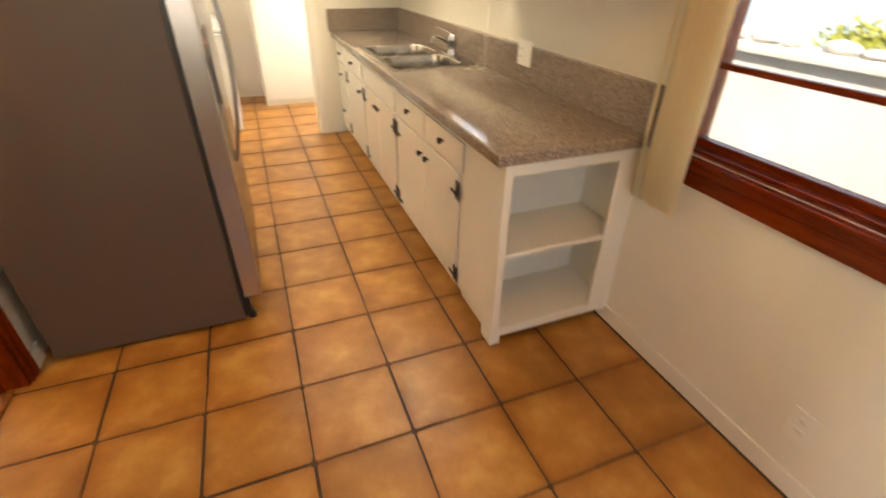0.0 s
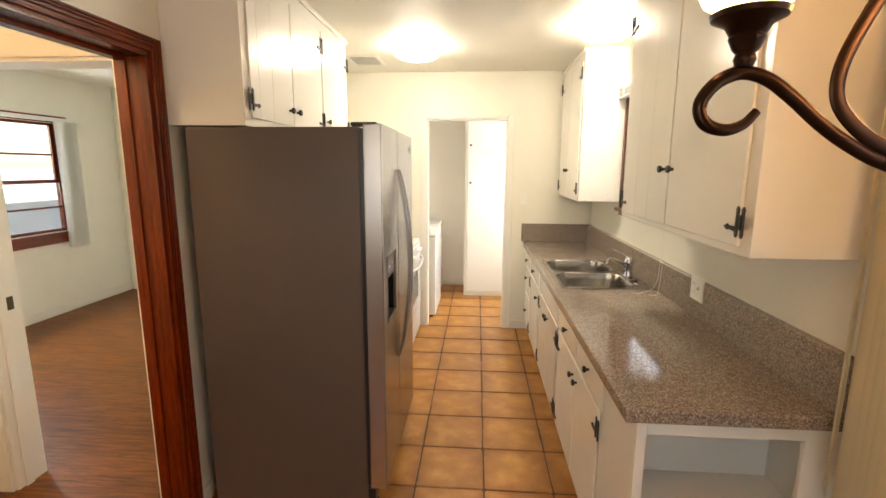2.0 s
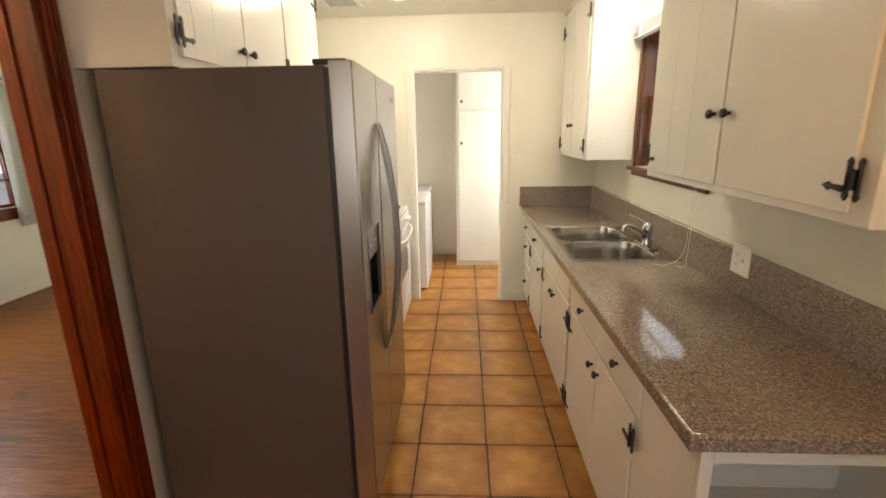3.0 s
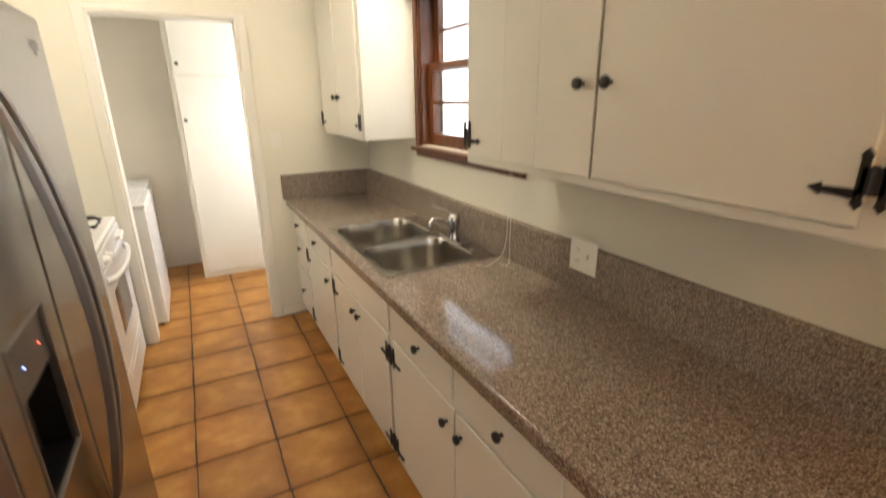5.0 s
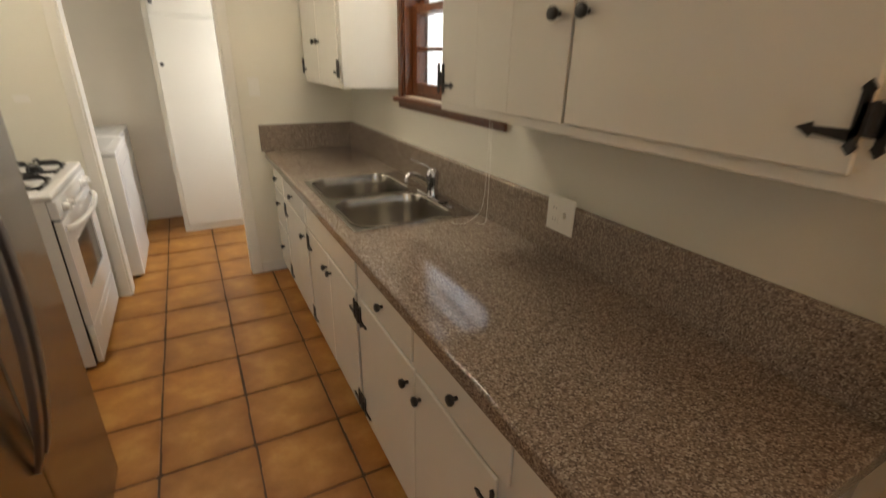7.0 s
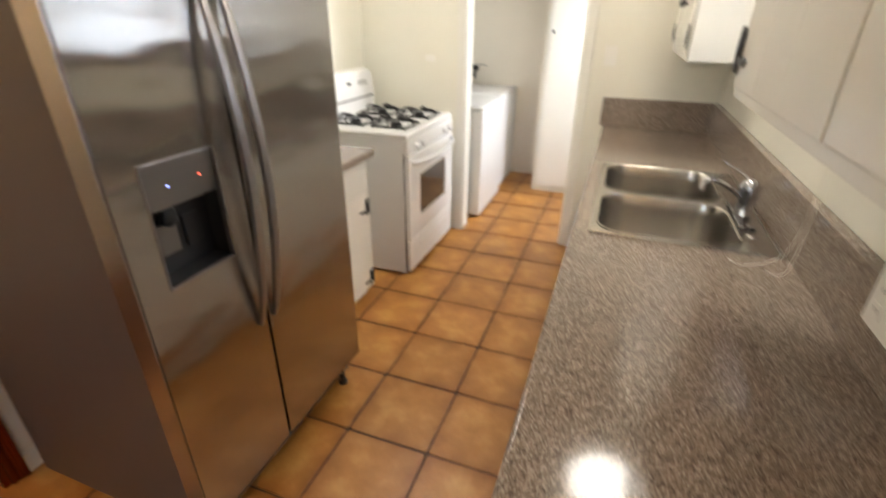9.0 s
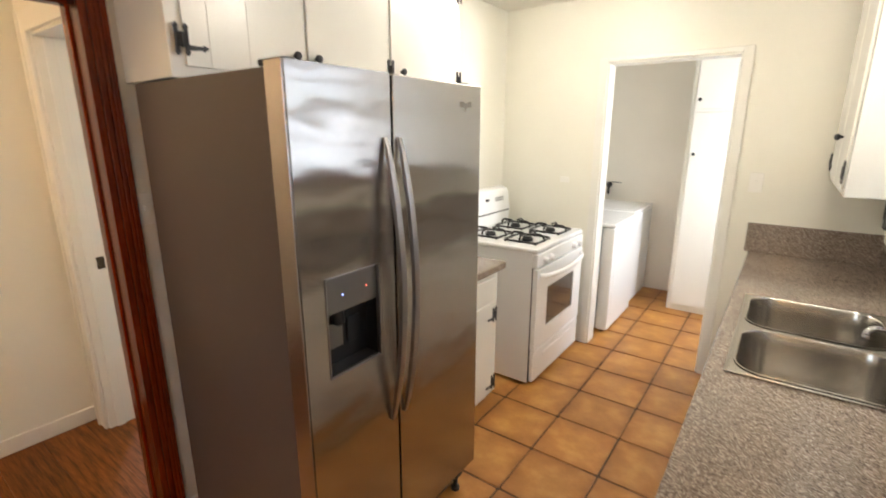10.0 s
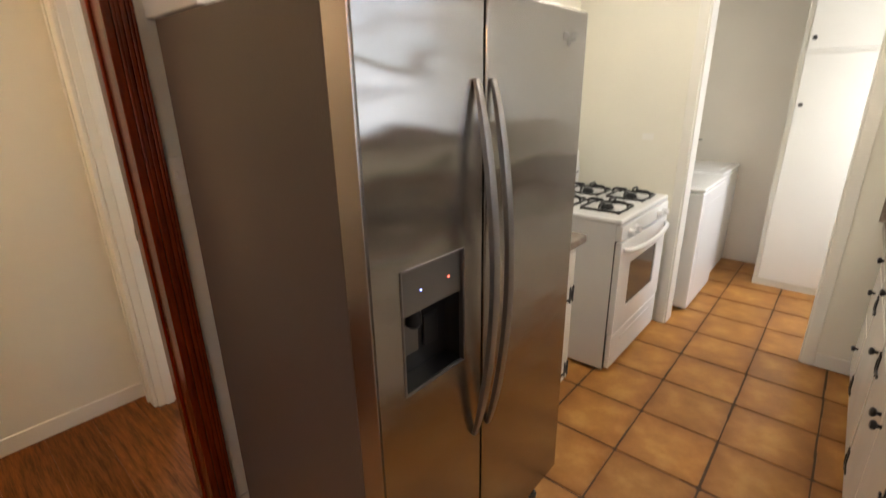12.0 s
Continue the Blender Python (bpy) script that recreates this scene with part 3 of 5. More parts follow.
def rounded_loop(cx, cy, hx, hy, rad, n=8):
    out = []
    for qx, qy, a0 in ((1, 1, 0), (-1, 1, 90), (-1, -1, 180), (1, -1, 270)):
        for k in range(n + 1):
            a = radians(a0 + 90 * k / n)
            out.append((cx + qx * (hx - rad) + rad * math.cos(a), cy + qy * (hy - rad) + rad * math.sin(a)))
    return out


def sink():
    r = root("sink", (1.05, 1.72, WT), "stainless steel double bowl sink set in the worktop", "sink")
    rim = bmesh.new()
    z = WT + 0.006
    mid = (SY0 + SY1) / 2
    bx = 0.5 * (0.815 + 1.238)
    cells = [(SY0, mid), (mid, SY1)]
    for y0, y1 in cells:
        cy = (y0 + y1) / 2
        hy = (y1 - y0) / 2 - 0.021
        hx = 0.5 * (1.238 - 0.815)
        loop = rounded_loop(bx, cy, hx, hy, 0.085)
        outer = []
        for x, y in loop:
            dx, dy = x - bx, y - cy
            sx = ((SX1 if dx > 0 else SX0) - bx) / dx if abs(dx) > 1e-6 else 1e9
            sy = ((y1 if dy > 0 else y0) - cy) / dy if abs(dy) > 1e-6 else 1e9
            s = min(sx, sy)
            outer.append((bx + dx * s, cy + dy * s))
        corners = [(SX1, y1), (SX0, y1), (SX0, y0), (SX1, y0)]
        for c in corners:
            k = min(range(len(outer)), key=lambda i: (outer[i][0] - c[0]) ** 2 + (outer[i][1] - c[1]) ** 2)
            outer[k] = c
        vo = [rim.verts.new((x, y, z)) for x, y in outer]
        vi = [rim.verts.new((x, y, z)) for x, y in loop]
        n = len(loop)
        for i in range(n):
            rim.faces.new((vo[i], vo[(i + 1) % n], vi[(i + 1) % n], vi[i]))
        bowl = bmesh.new()
        rings = []
        for inset, dz, rad in ((-0.004, 0.003, 0.088), (0.0, 0.0035, 0.085), (0.006, -0.003, 0.08), (0.012, -0.05, 0.075), (0.018, -0.13, 0.07), (0.035, -0.165, 0.06), (0.08, -0.175, 0.04)):
            rings.append([bowl.verts.new((x, y, z + dz)) for x, y in rounded_loop(bx, cy, hx - inset, hy - inset, rad)])
        for a, c in zip(rings, rings[1:]):
            for i in range(n):
                bowl.faces.new((a[i], a[(i + 1) % n], c[(i + 1) % n], c[i]))
        bowl.faces.new(rings[-1])
        bo = part("bowl", bowl, M_SINK, r, "brushed steel bowl")
        part("drain", lathe((bx, cy, z - 0.174), [(0.04, 0), (0.04, 0.003), (0.032, 0.004), (0.03, 0.0)], "Z", 20), M_CHROME, bo)
    bmesh.ops.remove_doubles(rim, verts=rim.verts, dist=0.0005)
    part("rim", rim, M_SINK, r)
    part("rim_edge", boxes([(SX0, SX0 + 0.010, SY0, SY1, WT, z + 0.002), (SX1 - 0.010, SX1, SY0, SY1, WT, z + 0.002),
                            (SX0 + 0.010, SX1 - 0.010, SY0, SY0 + 0.010, WT, z + 0.002), (SX0 + 0.010, SX1 - 0.010, SY1 - 0.010, SY1, WT, z + 0.002)], 0.003), M_SINK, r)


sink()


def faucet():
    x, y, z = 1.275, 1.625, WT + 0.006
    r = root("faucet", (x, y, z), "chrome single-lever kitchen faucet behind the sink", "faucet")
    part("base_plate", boxes([(x - 0.030, x + 0.026, y - 0.115, y + 0.115, z, z + 0.012)], 0.006), M_CHROME, r)
    part("body", lathe((x, y, z), [(0.031, 0.010), (0.029, 0.020), (0.025, 0.042), (0.026, 0.066), (0.030, 0.088), (0.031, 0.104), (0.027, 0.120), (0.018, 0.130), (0.006, 0.134)], "Z", 28), M_CHROME, r)
    pts = smooth_path([(x - 0.016, y - 0.004, z + 0.066), (x - 0.055, y - 0.012, z + 0.096), (x - 0.100, y - 0.022, z + 0.120), (x - 0.130, y - 0.030, z + 0.124), (x - 0.145, y - 0.034, z + 0.112), (x - 0.147, y - 0.035, z + 0.098)])
    sp = part("spout", sweep(pts, 0.0095, 0.0085, 14), M_CHROME, r)
    part("aerator", lathe((x - 0.147, y - 0.035, z + 0.084), [(0.0085, 0.0), (0.0105, 0.004), (0.0105, 0.016), (0.0085, 0.020)], "Z", 16), M_CHROME, sp)
    pts = smooth_path([(x - 0.006, y + 0.004, z + 0.128), (x - 0.030, y + 0.022, z + 0.146), (x - 0.062, y + 0.042, z + 0.160), (x - 0.088, y + 0.056, z + 0.172)])
    part("lever", sweep(pts, 0.0055, 0.0035, 10, (0, 0, 1), None, [1.3 - 0.5 * k / 24 for k in range(25)]), M_CHROME, r)
    s = root("hole_cap", (x, y - 0.175, z), "low round chrome cap over a spare hole in the sink rim", "hole cap")
    part("cap", lathe((x, y - 0.175, z), [(0.019, 0), (0.019, 0.003), (0.014, 0.006), (0.006, 0.007)], "Z", 20), M_CHROME, s)


faucet()


# ---- wall cabinets ----
def wall_cabinet(name, x_face, x_back, y0, y1, z0, label, doors, dirn, ztop=ZC):
    r = root(name, ((x_face + x_back) / 2, (y0 + y1) / 2, z0), label, "cabinet", "wall cabinets")
    xa, xb = sorted((x_face, x_back))
    part("body", box(xa, xb, y0, y1, z0, ztop - 0.001, 0.003), M_CAB, r)
    c0, c1 = sorted((x_face, x_face + dirn * 0.014))
    part("crown", boxes([(c0, c1, y0 - 0.002, y1 + 0.002, ztop - 0.03, ztop - 0.002)], 0.004), M_CAB, r)
    for a, c, za, zb, kn, hy, way, gr in doors:
        p = front(r, "door", x_face, dirn, a, c, za, zb, gr)
        if kn:
            knob(p, x_face + dirn * 0.011, kn[0], kn[1], dirn)
        if hy is not None:
            hinge(p, x_face + dirn * 0.0115, hy, za + 0.073, way, dirn)
            hinge(p, x_face + dirn * 0.0115, hy, zb - 0.085, way, dirn)
    return r


UF = 1.062
wall_cabinet("wall_cabinet", UF, XR - 0.001, -0.045, 1.150, 1.337, "white painted two-door wall cabinet with black hinges",
             [(0.008, 0.546, 1.362, 2.37, (0.508, 1.586), 0.000, 1, ()), (0.554, 1.122, 1.362, 2.37, (0.594, 1.586), 1.129, -1, (0.765, 0.925))], -1)
wall_cabinet("wall_cabinet", UF, XR - 0.001, 2.250, YF - 0.001, 1.335, "white painted narrow wall cabinet beside the sink window",
             [(2.295, 2.69, 1.36, 2.37, (2.65, 1.57), 2.287, 1, ()), (2.70, 3.08, 1.36, 2.37, (2.74, 1.57), 3.088, -1, ())], -1)
wall_cabinet("wall_cabinet", -0.655, XL + 0.001, 0.478, 1.995, 1.752, "white painted wall cabinet above the fridge, with grooved doors",
             [(0.522, 0.966, 1.787, 2.37, (0.915, 1.86), 0.514, 1, (0.60, 0.735)), (0.976, 1.42, 1.787, 2.37, (1.01, 1.86), 1.428, -1, ()),
              (1.436, 1.96, 1.787, 2.37, (1.50, 1.86), 1.968, -1, ())], 1)


# ---- fridge ----
def fridge():
    y0, y1, xb, xf, top = 0.475, 1.312, -0.915, -0.189, 1.757
    d0, d1 = -0.169, -0.096
    r = root("fridge", (-0.5, 0.88, 0), "stainless steel side-by-side fridge with grey sides and a dispenser", "fridge")
    part("body", box(xb, xf, y0, y1, 0.022, top - 0.01, 0.006), M_FRSIDE, r, "dark grey painted cabinet")
    part("gasket", box(xf, d0, y0 + 0.004, y1 - 0.006, 0.155, top - 0.016), M_BLACK, r, "black rubber door gasket")
    split = 0.828
    dy = (0.540, 0.748)
    dz = (0.91, 1.210)
    bm = plate_with_hole("X", d0, d1 - d0, [0.462, dy[0], dy[1], split - 0.004], [0.150, dz[0], dz[1], top], 0.0)
    for yy, rad, segs in ((0.462, 0.004, 2), (split - 0.004, 0.006, 3)):
        es = [e for e in bm.edges if all(abs(v.co.x - d1) < 1e-4 and abs(v.co.y - yy) < 1e-4 for v in e.verts)]
        bmesh.ops.bevel(bm, geom=es, offset=rad, segments=segs, affect="EDGES")
    fd = part("freezer_door", bm, M_STEEL, r, "brushed stainless steel door with a dispenser")
    part("fridge_door", box(d0, d1, split + 0.004, 1.320, 0.150, top, 0.006, 3), M_STEEL, r, "brushed stainless steel door")
    part("door_edge", box(d0 + 0.003, d1 - 0.004, 0.4602, 0.4632, 0.154, top - 0.004, 0.001, 1), M_STEELSIDE, fd, "smooth warm steel edge of the door")
    # dispenser
    x = d1
    part("dispenser_frame", boxes([(x - 0.012, x + 0.003, dy[0], dy[0] + 0.005, dz[0], dz[1]), (x - 0.012, x + 0.003, dy[1] - 0.005, dy[1], dz[0], dz[1]),
                                   (x - 0.012, x + 0.003, dy[0] + 0.005, dy[1] - 0.005, dz[1] - 0.005, dz[1]), (x - 0.012, x + 0.003, dy[0] + 0.005, dy[1] - 0.005, dz[0], dz[0] + 0.005)], 0.0015), M_HANDLE, fd)
    part("control_panel", box(x - 0.03, x - 0.004, dy[0] + 0.005, dy[1] - 0.005, 1.10, dz[1] - 0.005, 0.004), M_PANEL, fd, "dark steel-grey dispenser control panel")
    part("recess", boxes([(x - 0.062, x - 0.058, dy[0], dy[1], dz[0], 1.10), (x - 0.058, x - 0.004, dy[0], dy[0] + 0.004, dz[0], 1.10),
                          (x - 0.058, x - 0.004, dy[1] - 0.004, dy[1], dz[0], 1.10), (x - 0.058, x - 0.004, dy[0] + 0.004, dy[1] - 0.004, dz[0], dz[0] + 0.004),
                          (x - 0.058, x - 0.031, dy[0] + 0.004, dy[1] - 0.004, 1.096, 1.10)]), M_DARK, fd, "black dispenser recess")
    part("drip_tray", boxes([(x - 0.056, x - 0.002, dy[0] + 0.01, dy[1] - 0.01, dz[0] + 0.004, dz[0] + 0.010)], 0.002), M_DARK, fd)
    part("spout", lathe((x - 0.036, 0.61, 1.055), [(0.014, 0.04), (0.018, 0.03), (0.020, 0.0), (0.012, -0.008)], "Z", 16), M_BLACK, fd)
    part("paddle", box(x - 0.055, x - 0.050, 0.583, 0.638, 0.97, 1.05, 0.003), M_PANEL, fd, "grey dispenser paddle")
    part("paddle", box(x - 0.055, x - 0.050, 0.658, 0.708, 0.97, 1.05, 0.003), M_DARK, fd)
    part("indicator_light", lathe((x - 0.0035, 0.604, 1.150), [(0.0024, 0), (0.0022, 0.001)], "X", 8), M_LED_B, fd, "blue indicator light")
    part("indicator_light", lathe((x - 0.0035, 0.696, 1.152), [(0.0024, 0), (0.0022, 0.001)], "X", 8), M_LED_R, fd, "red indicator light")
    # handles: bowed bars on both sides of the split
    for yy in (0.788, 0.850):
        bar = bmesh.new()
        rings = []
        for k in range(33):
            q = k / 32
            out = d1 + 0.004 + 0.058 * math.sin(math.pi * q) ** 0.8
            wide = 0.0125 * (0.62 + 0.38 * min(1, 7 * q, 7 * (1 - q)))
            deep = 0.0085 * (0.7 + 0.3 * min(1, 7 * q, 7 * (1 - q)))
            z = 0.655 + 0.923 * q
            rings.append([bar.verts.new((out + deep * u, yy + wide * v, z)) for u, v in
                          ((1, -0.72), (1, 0.72), (0.72, 1), (-0.72, 1), (-1, 0.72), (-1, -0.72), (-0.72, -1), (0.72, -1))])
        for a, c in zip(rings, rings[1:]):
            for e in range(8):
                bar.faces.new((a[e], a[(e + 1) % 8], c[(e + 1) % 8], c[e]))
        bar.faces.new(rings[0])
        bar.faces.new(rings[-1])
        part("handle", bar, M_HANDLE, r, "long bowed flat grey handle", 50)
    part("hinge_cover", boxes([(-0.225, -0.12, y0 + 0.008, y0 + 0.045, top - 0.008, top + 0.009)], 0.005), M_BLACK, r)
    part("hinge_cover", boxes([(-0.245, -0.13, y1 - 0.05, y1 - 0.012, top - 0.008, top + 0.009)], 0.005), M_BLACK, r)
    gr = boxes([(xf + 0.0005, xf + 0.012, y0 + 0.01, y1 - 0.01, 0.028, 0.140)], 0.003)
    for k in range(8):
        box(xf + 0.011, xf + 0.020, y0 + 0.04, y1 - 0.04, 0.036 + 0.012 * k, 0.043 + 0.012 * k, 0.0, 1, gr)
    part("kick_grille", gr, M_BLACK, r, "black plastic kick grille")
    for fy in (y0 + 0.025, y1 - 0.025):
        part("bottom_hinge", boxes([(xf + 0.0005, -0.112, fy - 0.020, fy + 0.020, 0.134, 0.149), (xf + 0.0005, xf + 0.035, fy - 0.022, fy + 0.022, 0.05, 0.134)], 0.003), M_BLACK, r, "black lower door hinge")
    for fy in (y0 + 0.05, y1 - 0.05):
        part("foot", lathe((-0.16, fy, 0), [(0.020, 0.0), (0.020, 0.014), (0.011, 0.018), (0.011, 0.055)], "Z", 14), M_BLACK, r)
        part("roller", lathe((-0.80, fy - 0.01, 0.022), [(0.022, 0.0), (0.022, 0.02)], "Y", 14), M_BLACK, r)
    bdg = bmesh.new()
    for k, (yy, zz, w) in enumerate(((1.192, 1.687, 0.012), (1.214, 1.683, 0.011), (1.236, 1.688, 0.012), (1.212, 1.668, 0.007))):
        box(d1 - 0.001, d1 + 0.002, yy - w, yy + w, zz - w * 0.8, zz + w * 0.8, 0.001, 1, bdg)
    part("badge", bdg, M_HANDLE, r, "small grey metal badge")


fridge()


# ---- small cabinet between fridge and stove ----
def small_cabinet():
    y0, y1, xf = 1.345, 2.00, -0.385
    r = root("base_cabinet", (-0.66, 1.65, 0), "white painted base cabinet with speckled top beside the stove", "cabinet")
    part("body", box(XL + 0.001, xf, y0, y1, 0.075, WT - 0.04, 0.002), M_CAB, r)
    part("plinth", box(XL + 0.001, xf - 0.055, y0, y1, 0.0, 0.075), M_CAB, r)
    dw = front(r, "drawer", xf, 1, y0 + 0.02, y1 - 0.02, *DR)
    knob(dw, xf + 0.011, 1.65, 0.715, 1)
    do = front(r, "door", xf, 1, y0 + 0.02, y1 - 0.05, *DO)
    knob(do, xf + 0.011, y0 + 0.07, 0.545, 1)
    hinge(do, xf + 0.0115, y1 - 0.042, DO[0] + 0.065, -1, 1)
    hinge(do, xf + 0.0115, y1 - 0.042, DO[1] - 0.075, -1, 1)
    t = box(XL + 0.001, xf + 0.045, y0 - 0.005, y1 + 0.02, WT - 0.042, WT, 0.008, 3)
    part("top", t, M_GRANITE, r, "speckled grey-brown laminate top")


small_cabinet()


# ---- stove ----
def stove():
    y0, y1, xb, xf, top = 2.262, 3.022, -0.945, -0.295, 0.912
    r = root("stove", (-0.62, 2.65, 0), "white enamel gas stove with black grates and oven door", "stove")
    part("body", box(xb, xf, y0, y1, 0.02, top - 0.03, 0.003), M_ENAMEL, r)
    part("cooktop", box(xb, xf + 0.03, y0 - 0.003, y1 + 0.003, top - 0.032, top, 0.012, 4), M_ENAMEL, r)
    # Black filler strip: the gap's shade is put in as colour.
    part("gap_shade", box(xf, xf + 0.006, y0 + 0.002, y1 - 0.002, 0.03, 0.79), M_BLACK, r, "black strip standing for the shade in the gap behind the oven door")
    cp = part("control_panel", box(xf, xf + 0.036, y0, y1, 0.792, top - 0.034, 0.008, 3), M_ENAMEL, r)
    for ky in (y0 + 0.10, y0 + 0.19, y1 - 0.19, y1 - 0.10):
        kb = lathe((xf + 0.036, ky, 0.828), [(0.024, 0.0), (0.023, 0.006), (0.019, 0.008), (0.017, 0.026), (0.012, 0.029)], "X", 20)
        box(xf + 0.06, xf + 0.070, ky - 0.004, ky + 0.004, 0.811, 0.845, 0.002, 1, kb)
        part("burner_knob", kb, M_ENAMEL, cp, "white plastic burner knob")
    d = plate_with_hole("X", xf + 0.007, 0.032, [y0 + 0.003, y0 + 0.16, y1 - 0.15, y1 - 0.003], [0.25, 0.375, 0.64, 0.784], 0.006)
    od = part("oven_door", d, M_ENAMEL, r)
    part("oven_window", box(xf + 0.015, xf + 0.033, y0 + 0.16, y1 - 0.15, 0.375, 0.64, 0.0), M_OVENGLASS, od, "dark oven door glass")
    pts = smooth_path([(xf + 0.036, y0 + 0.035, 0.742), (xf + 0.066, y0 + 0.08, 0.738), (xf + 0.082, y0 + 0.24, 0.728), (xf + 0.086, (y0 + y1) / 2, 0.724),
                       (xf + 0.082, y1 - 0.24, 0.728), (xf + 0.066, y1 - 0.08, 0.738), (xf + 0.036, y1 - 0.035, 0.742)])
    part("handle", sweep(pts, 0.013, 0.016, 12), M_ENAMEL, od, "white bowed oven handle")
    dr = part("drawer", box(xf + 0.007, xf + 0.036, y0 + 0.003, y1 - 0.003, 0.035, 0.242, 0.008, 3), M_ENAMEL, r)
    part("drawer_grip", box(xf + 0.034, xf + 0.041, y0 + 0.14, y1 - 0.14, 0.168, 0.196, 0.0035), M_ENAMEL, dr)
    # backguard
    bg = bmesh.new()
    prof = [(xb, top), (xb + 0.085, top), (xb + 0.085, top + 0.10), (xb + 0.075, top + 0.225), (xb + 0.06, top + 0.258), (xb + 0.03, top + 0.27), (xb, top + 0.27)]
    rows = [[bg.verts.new((px, yy, pz)) for px, pz in prof] for yy in (y0 + 0.01, y1 - 0.01)]
    bg.faces.new(rows[0])
    bg.faces.new(rows[1])
    for i in range(len(prof)):
        j = (i + 1) % len(prof)
        bg.faces.new((rows[0][i], rows[0][j], rows[1][j], rows[1][i]))
    bmesh.ops.bevel(bg, geom=[e for e in bg.edges if abs(e.verts[0].co.y - e.verts[1].co.y) < 1e-5], offset=0.012, segments=3, affect="EDGES")
    g = part("backguard", bg, M_ENAMEL, r)
    part("vent_slot", box(xb + 0.080, xb + 0.088, y0 + 0.03, y1 - 0.03, top + 0.088, top + 0.098), M_BLACK, g)
    part("clock_display", box(xb + 0.075, xb + 0.083, 2.66, 2.705, top + 0.185, top + 0.203, 0.002), M_BLACK, g, "black clock display")
    part("button_panel", boxes([(xb + 0.076, xb + 0.0835, 2.80 + 0.025 * k, 2.815 + 0.025 * k, top + 0.175, top + 0.185) for k in range(5)]
                               + [(xb + 0.0755, xb + 0.083, 2.80 + 0.025 * k, 2.815 + 0.025 * k, top + 0.195, top + 0.203) for k in range(5)]), M_GREY, g)
    # burners and grates
    for by in (y0 + 0.20, y1 - 0.20):
        for bx in (xf - 0.135, xf - 0.41):
            part("burner_bowl", lathe((bx, by, top - 0.001), [(0.078, 0.0), (0.076, 0.003), (0.06, 0.002), (0.05, 0.001)], "Z", 28), M_ENAMEL, r, "white enamel burner bowl")
            part("burner", lathe((bx, by, top), [(0.036, 0.0), (0.036, 0.014), (0.028, 0.02), (0.027, 0.027), (0.010, 0.029)], "Z", 20), M_BLACK, r)
            gb = bmesh.new()
            q = 0.112
            for k in range(4):
                a = radians(90 * k)
                ca, sa = math.cos(a), math.sin(a)

                def spot(u, v, h):
                    return (bx + u * ca - v * sa, by + u * sa + v * ca, top + h)
                sweep([spot(q, -q * 0.82, 0.012), spot(q, 0, 0.012), spot(q, q * 0.82, 0.012), spot(q * 0.82, q, 0.012)], 0.007, 0.007, 6, (0, 0, 1), gb)
                sweep(smooth_path([spot(q, 0, 0.004), spot(q, 0, 0.030), spot(q * 0.80, 0, 0.045), spot(q * 0.25, 0, 0.044)], 4), 0.0065, 0.0075, 8, (0, 0, 1), gb)
                sweep([spot(q * 0.93, q * 0.93, 0.001), spot(q * 0.93, q * 0.93, 0.014)], 0.008, 0.008, 6, (1, 0, 0), gb)
            part("grate", gb, M_IRON, r, "black iron burner grate")
    for fy in (y0 + 0.05, y1 - 0.05):
        for fx in (xf - 0.05, xb + 0.05):
            part("foot", lathe((fx, fy, 0), [(0.016, 0), (0.016, 0.02)], "Z", 12), M_BLACK, r)


stove()


# ---- laundry ----
def washing_machine(y0, y1, label, xf=-0.135, top=0.90):
    r = root("washing_machine", ((XL + xf) / 2, (y0 + y1) / 2, 0), label, "laundry machine", "laundry machines side by side")
    part("body", box(-0.86, xf - 0.10, y0, y1, 0.02, top - 0.03, 0.006), M_ENAMEL, r)
    part("front_panel", box(xf - 0.095, xf, y0 + 0.001, y1 - 0.001, 0.02, top - 0.035, 0.012, 3), M_ENAMEL, r)
    part("top_panel", box(-0.86, xf + 0.004, y0 - 0.001, y1 + 0.001, top - 0.03, top, 0.014, 4), M_ENAMEL, r)
    part("lid", box(-0.66, xf - 0.05, y0 + 0.06, y1 - 0.06, top + 0.0005, top + 0.004, 0.002), M_ENAMEL, r)
    part("door_panel", box(xf, xf + 0.002, y0 + 0.06, y1 - 0.06, 0.16, top - 0.13, 0.001), M_ENAMEL, r)
    part("console", box(-0.86, -0.74, y0 + 0.004, y1 - 0.004, top, top + 0.12, 0.02, 4), M_ENAMEL, r)
    for fy in (y0 + 0.05, y1 - 0.05):
        for fx in (-0.80, xf - 0.05):
            part("foot", lathe((fx, fy, 0), [(0.018, 0), (0.018, 0.02)], "Z", 12), M_BLACK, r)


washing_machine(3.375, 4.04, "white enamel washing machine in the laundry")
washing_machine(4.075, 4.74, "white enamel clothes dryer in the laundry", -0.17)


def hose_tap():
    r = root("wall_tap", (-0.62, 4.75, 1.02), "black wall tap with a thin lever above the laundry machines", "tap")
    part("valve", lathe((-0.62, 4.795, 1.05), [(0.022, 0.0), (0.02, -0.03), (0.028, -0.04), (0.02, -0.06)], "Y", 14), M_IRON, r)
    part("lever", sweep([(-0.65, 4.745, 1.075), (-0.58, 4.75, 1.085), (-0.50, 4.755, 1.082)], 0.005, 0.004, 8), M_IRON, r)
    part("outlet", sweep([(-0.62, 4.75, 1.05), (-0.62, 4.735, 1.01), (-0.62, 4.735, 0.96)], 0.012, 0.012, 10, (1, 0, 0)), M_IRON, r)


hose_tap()


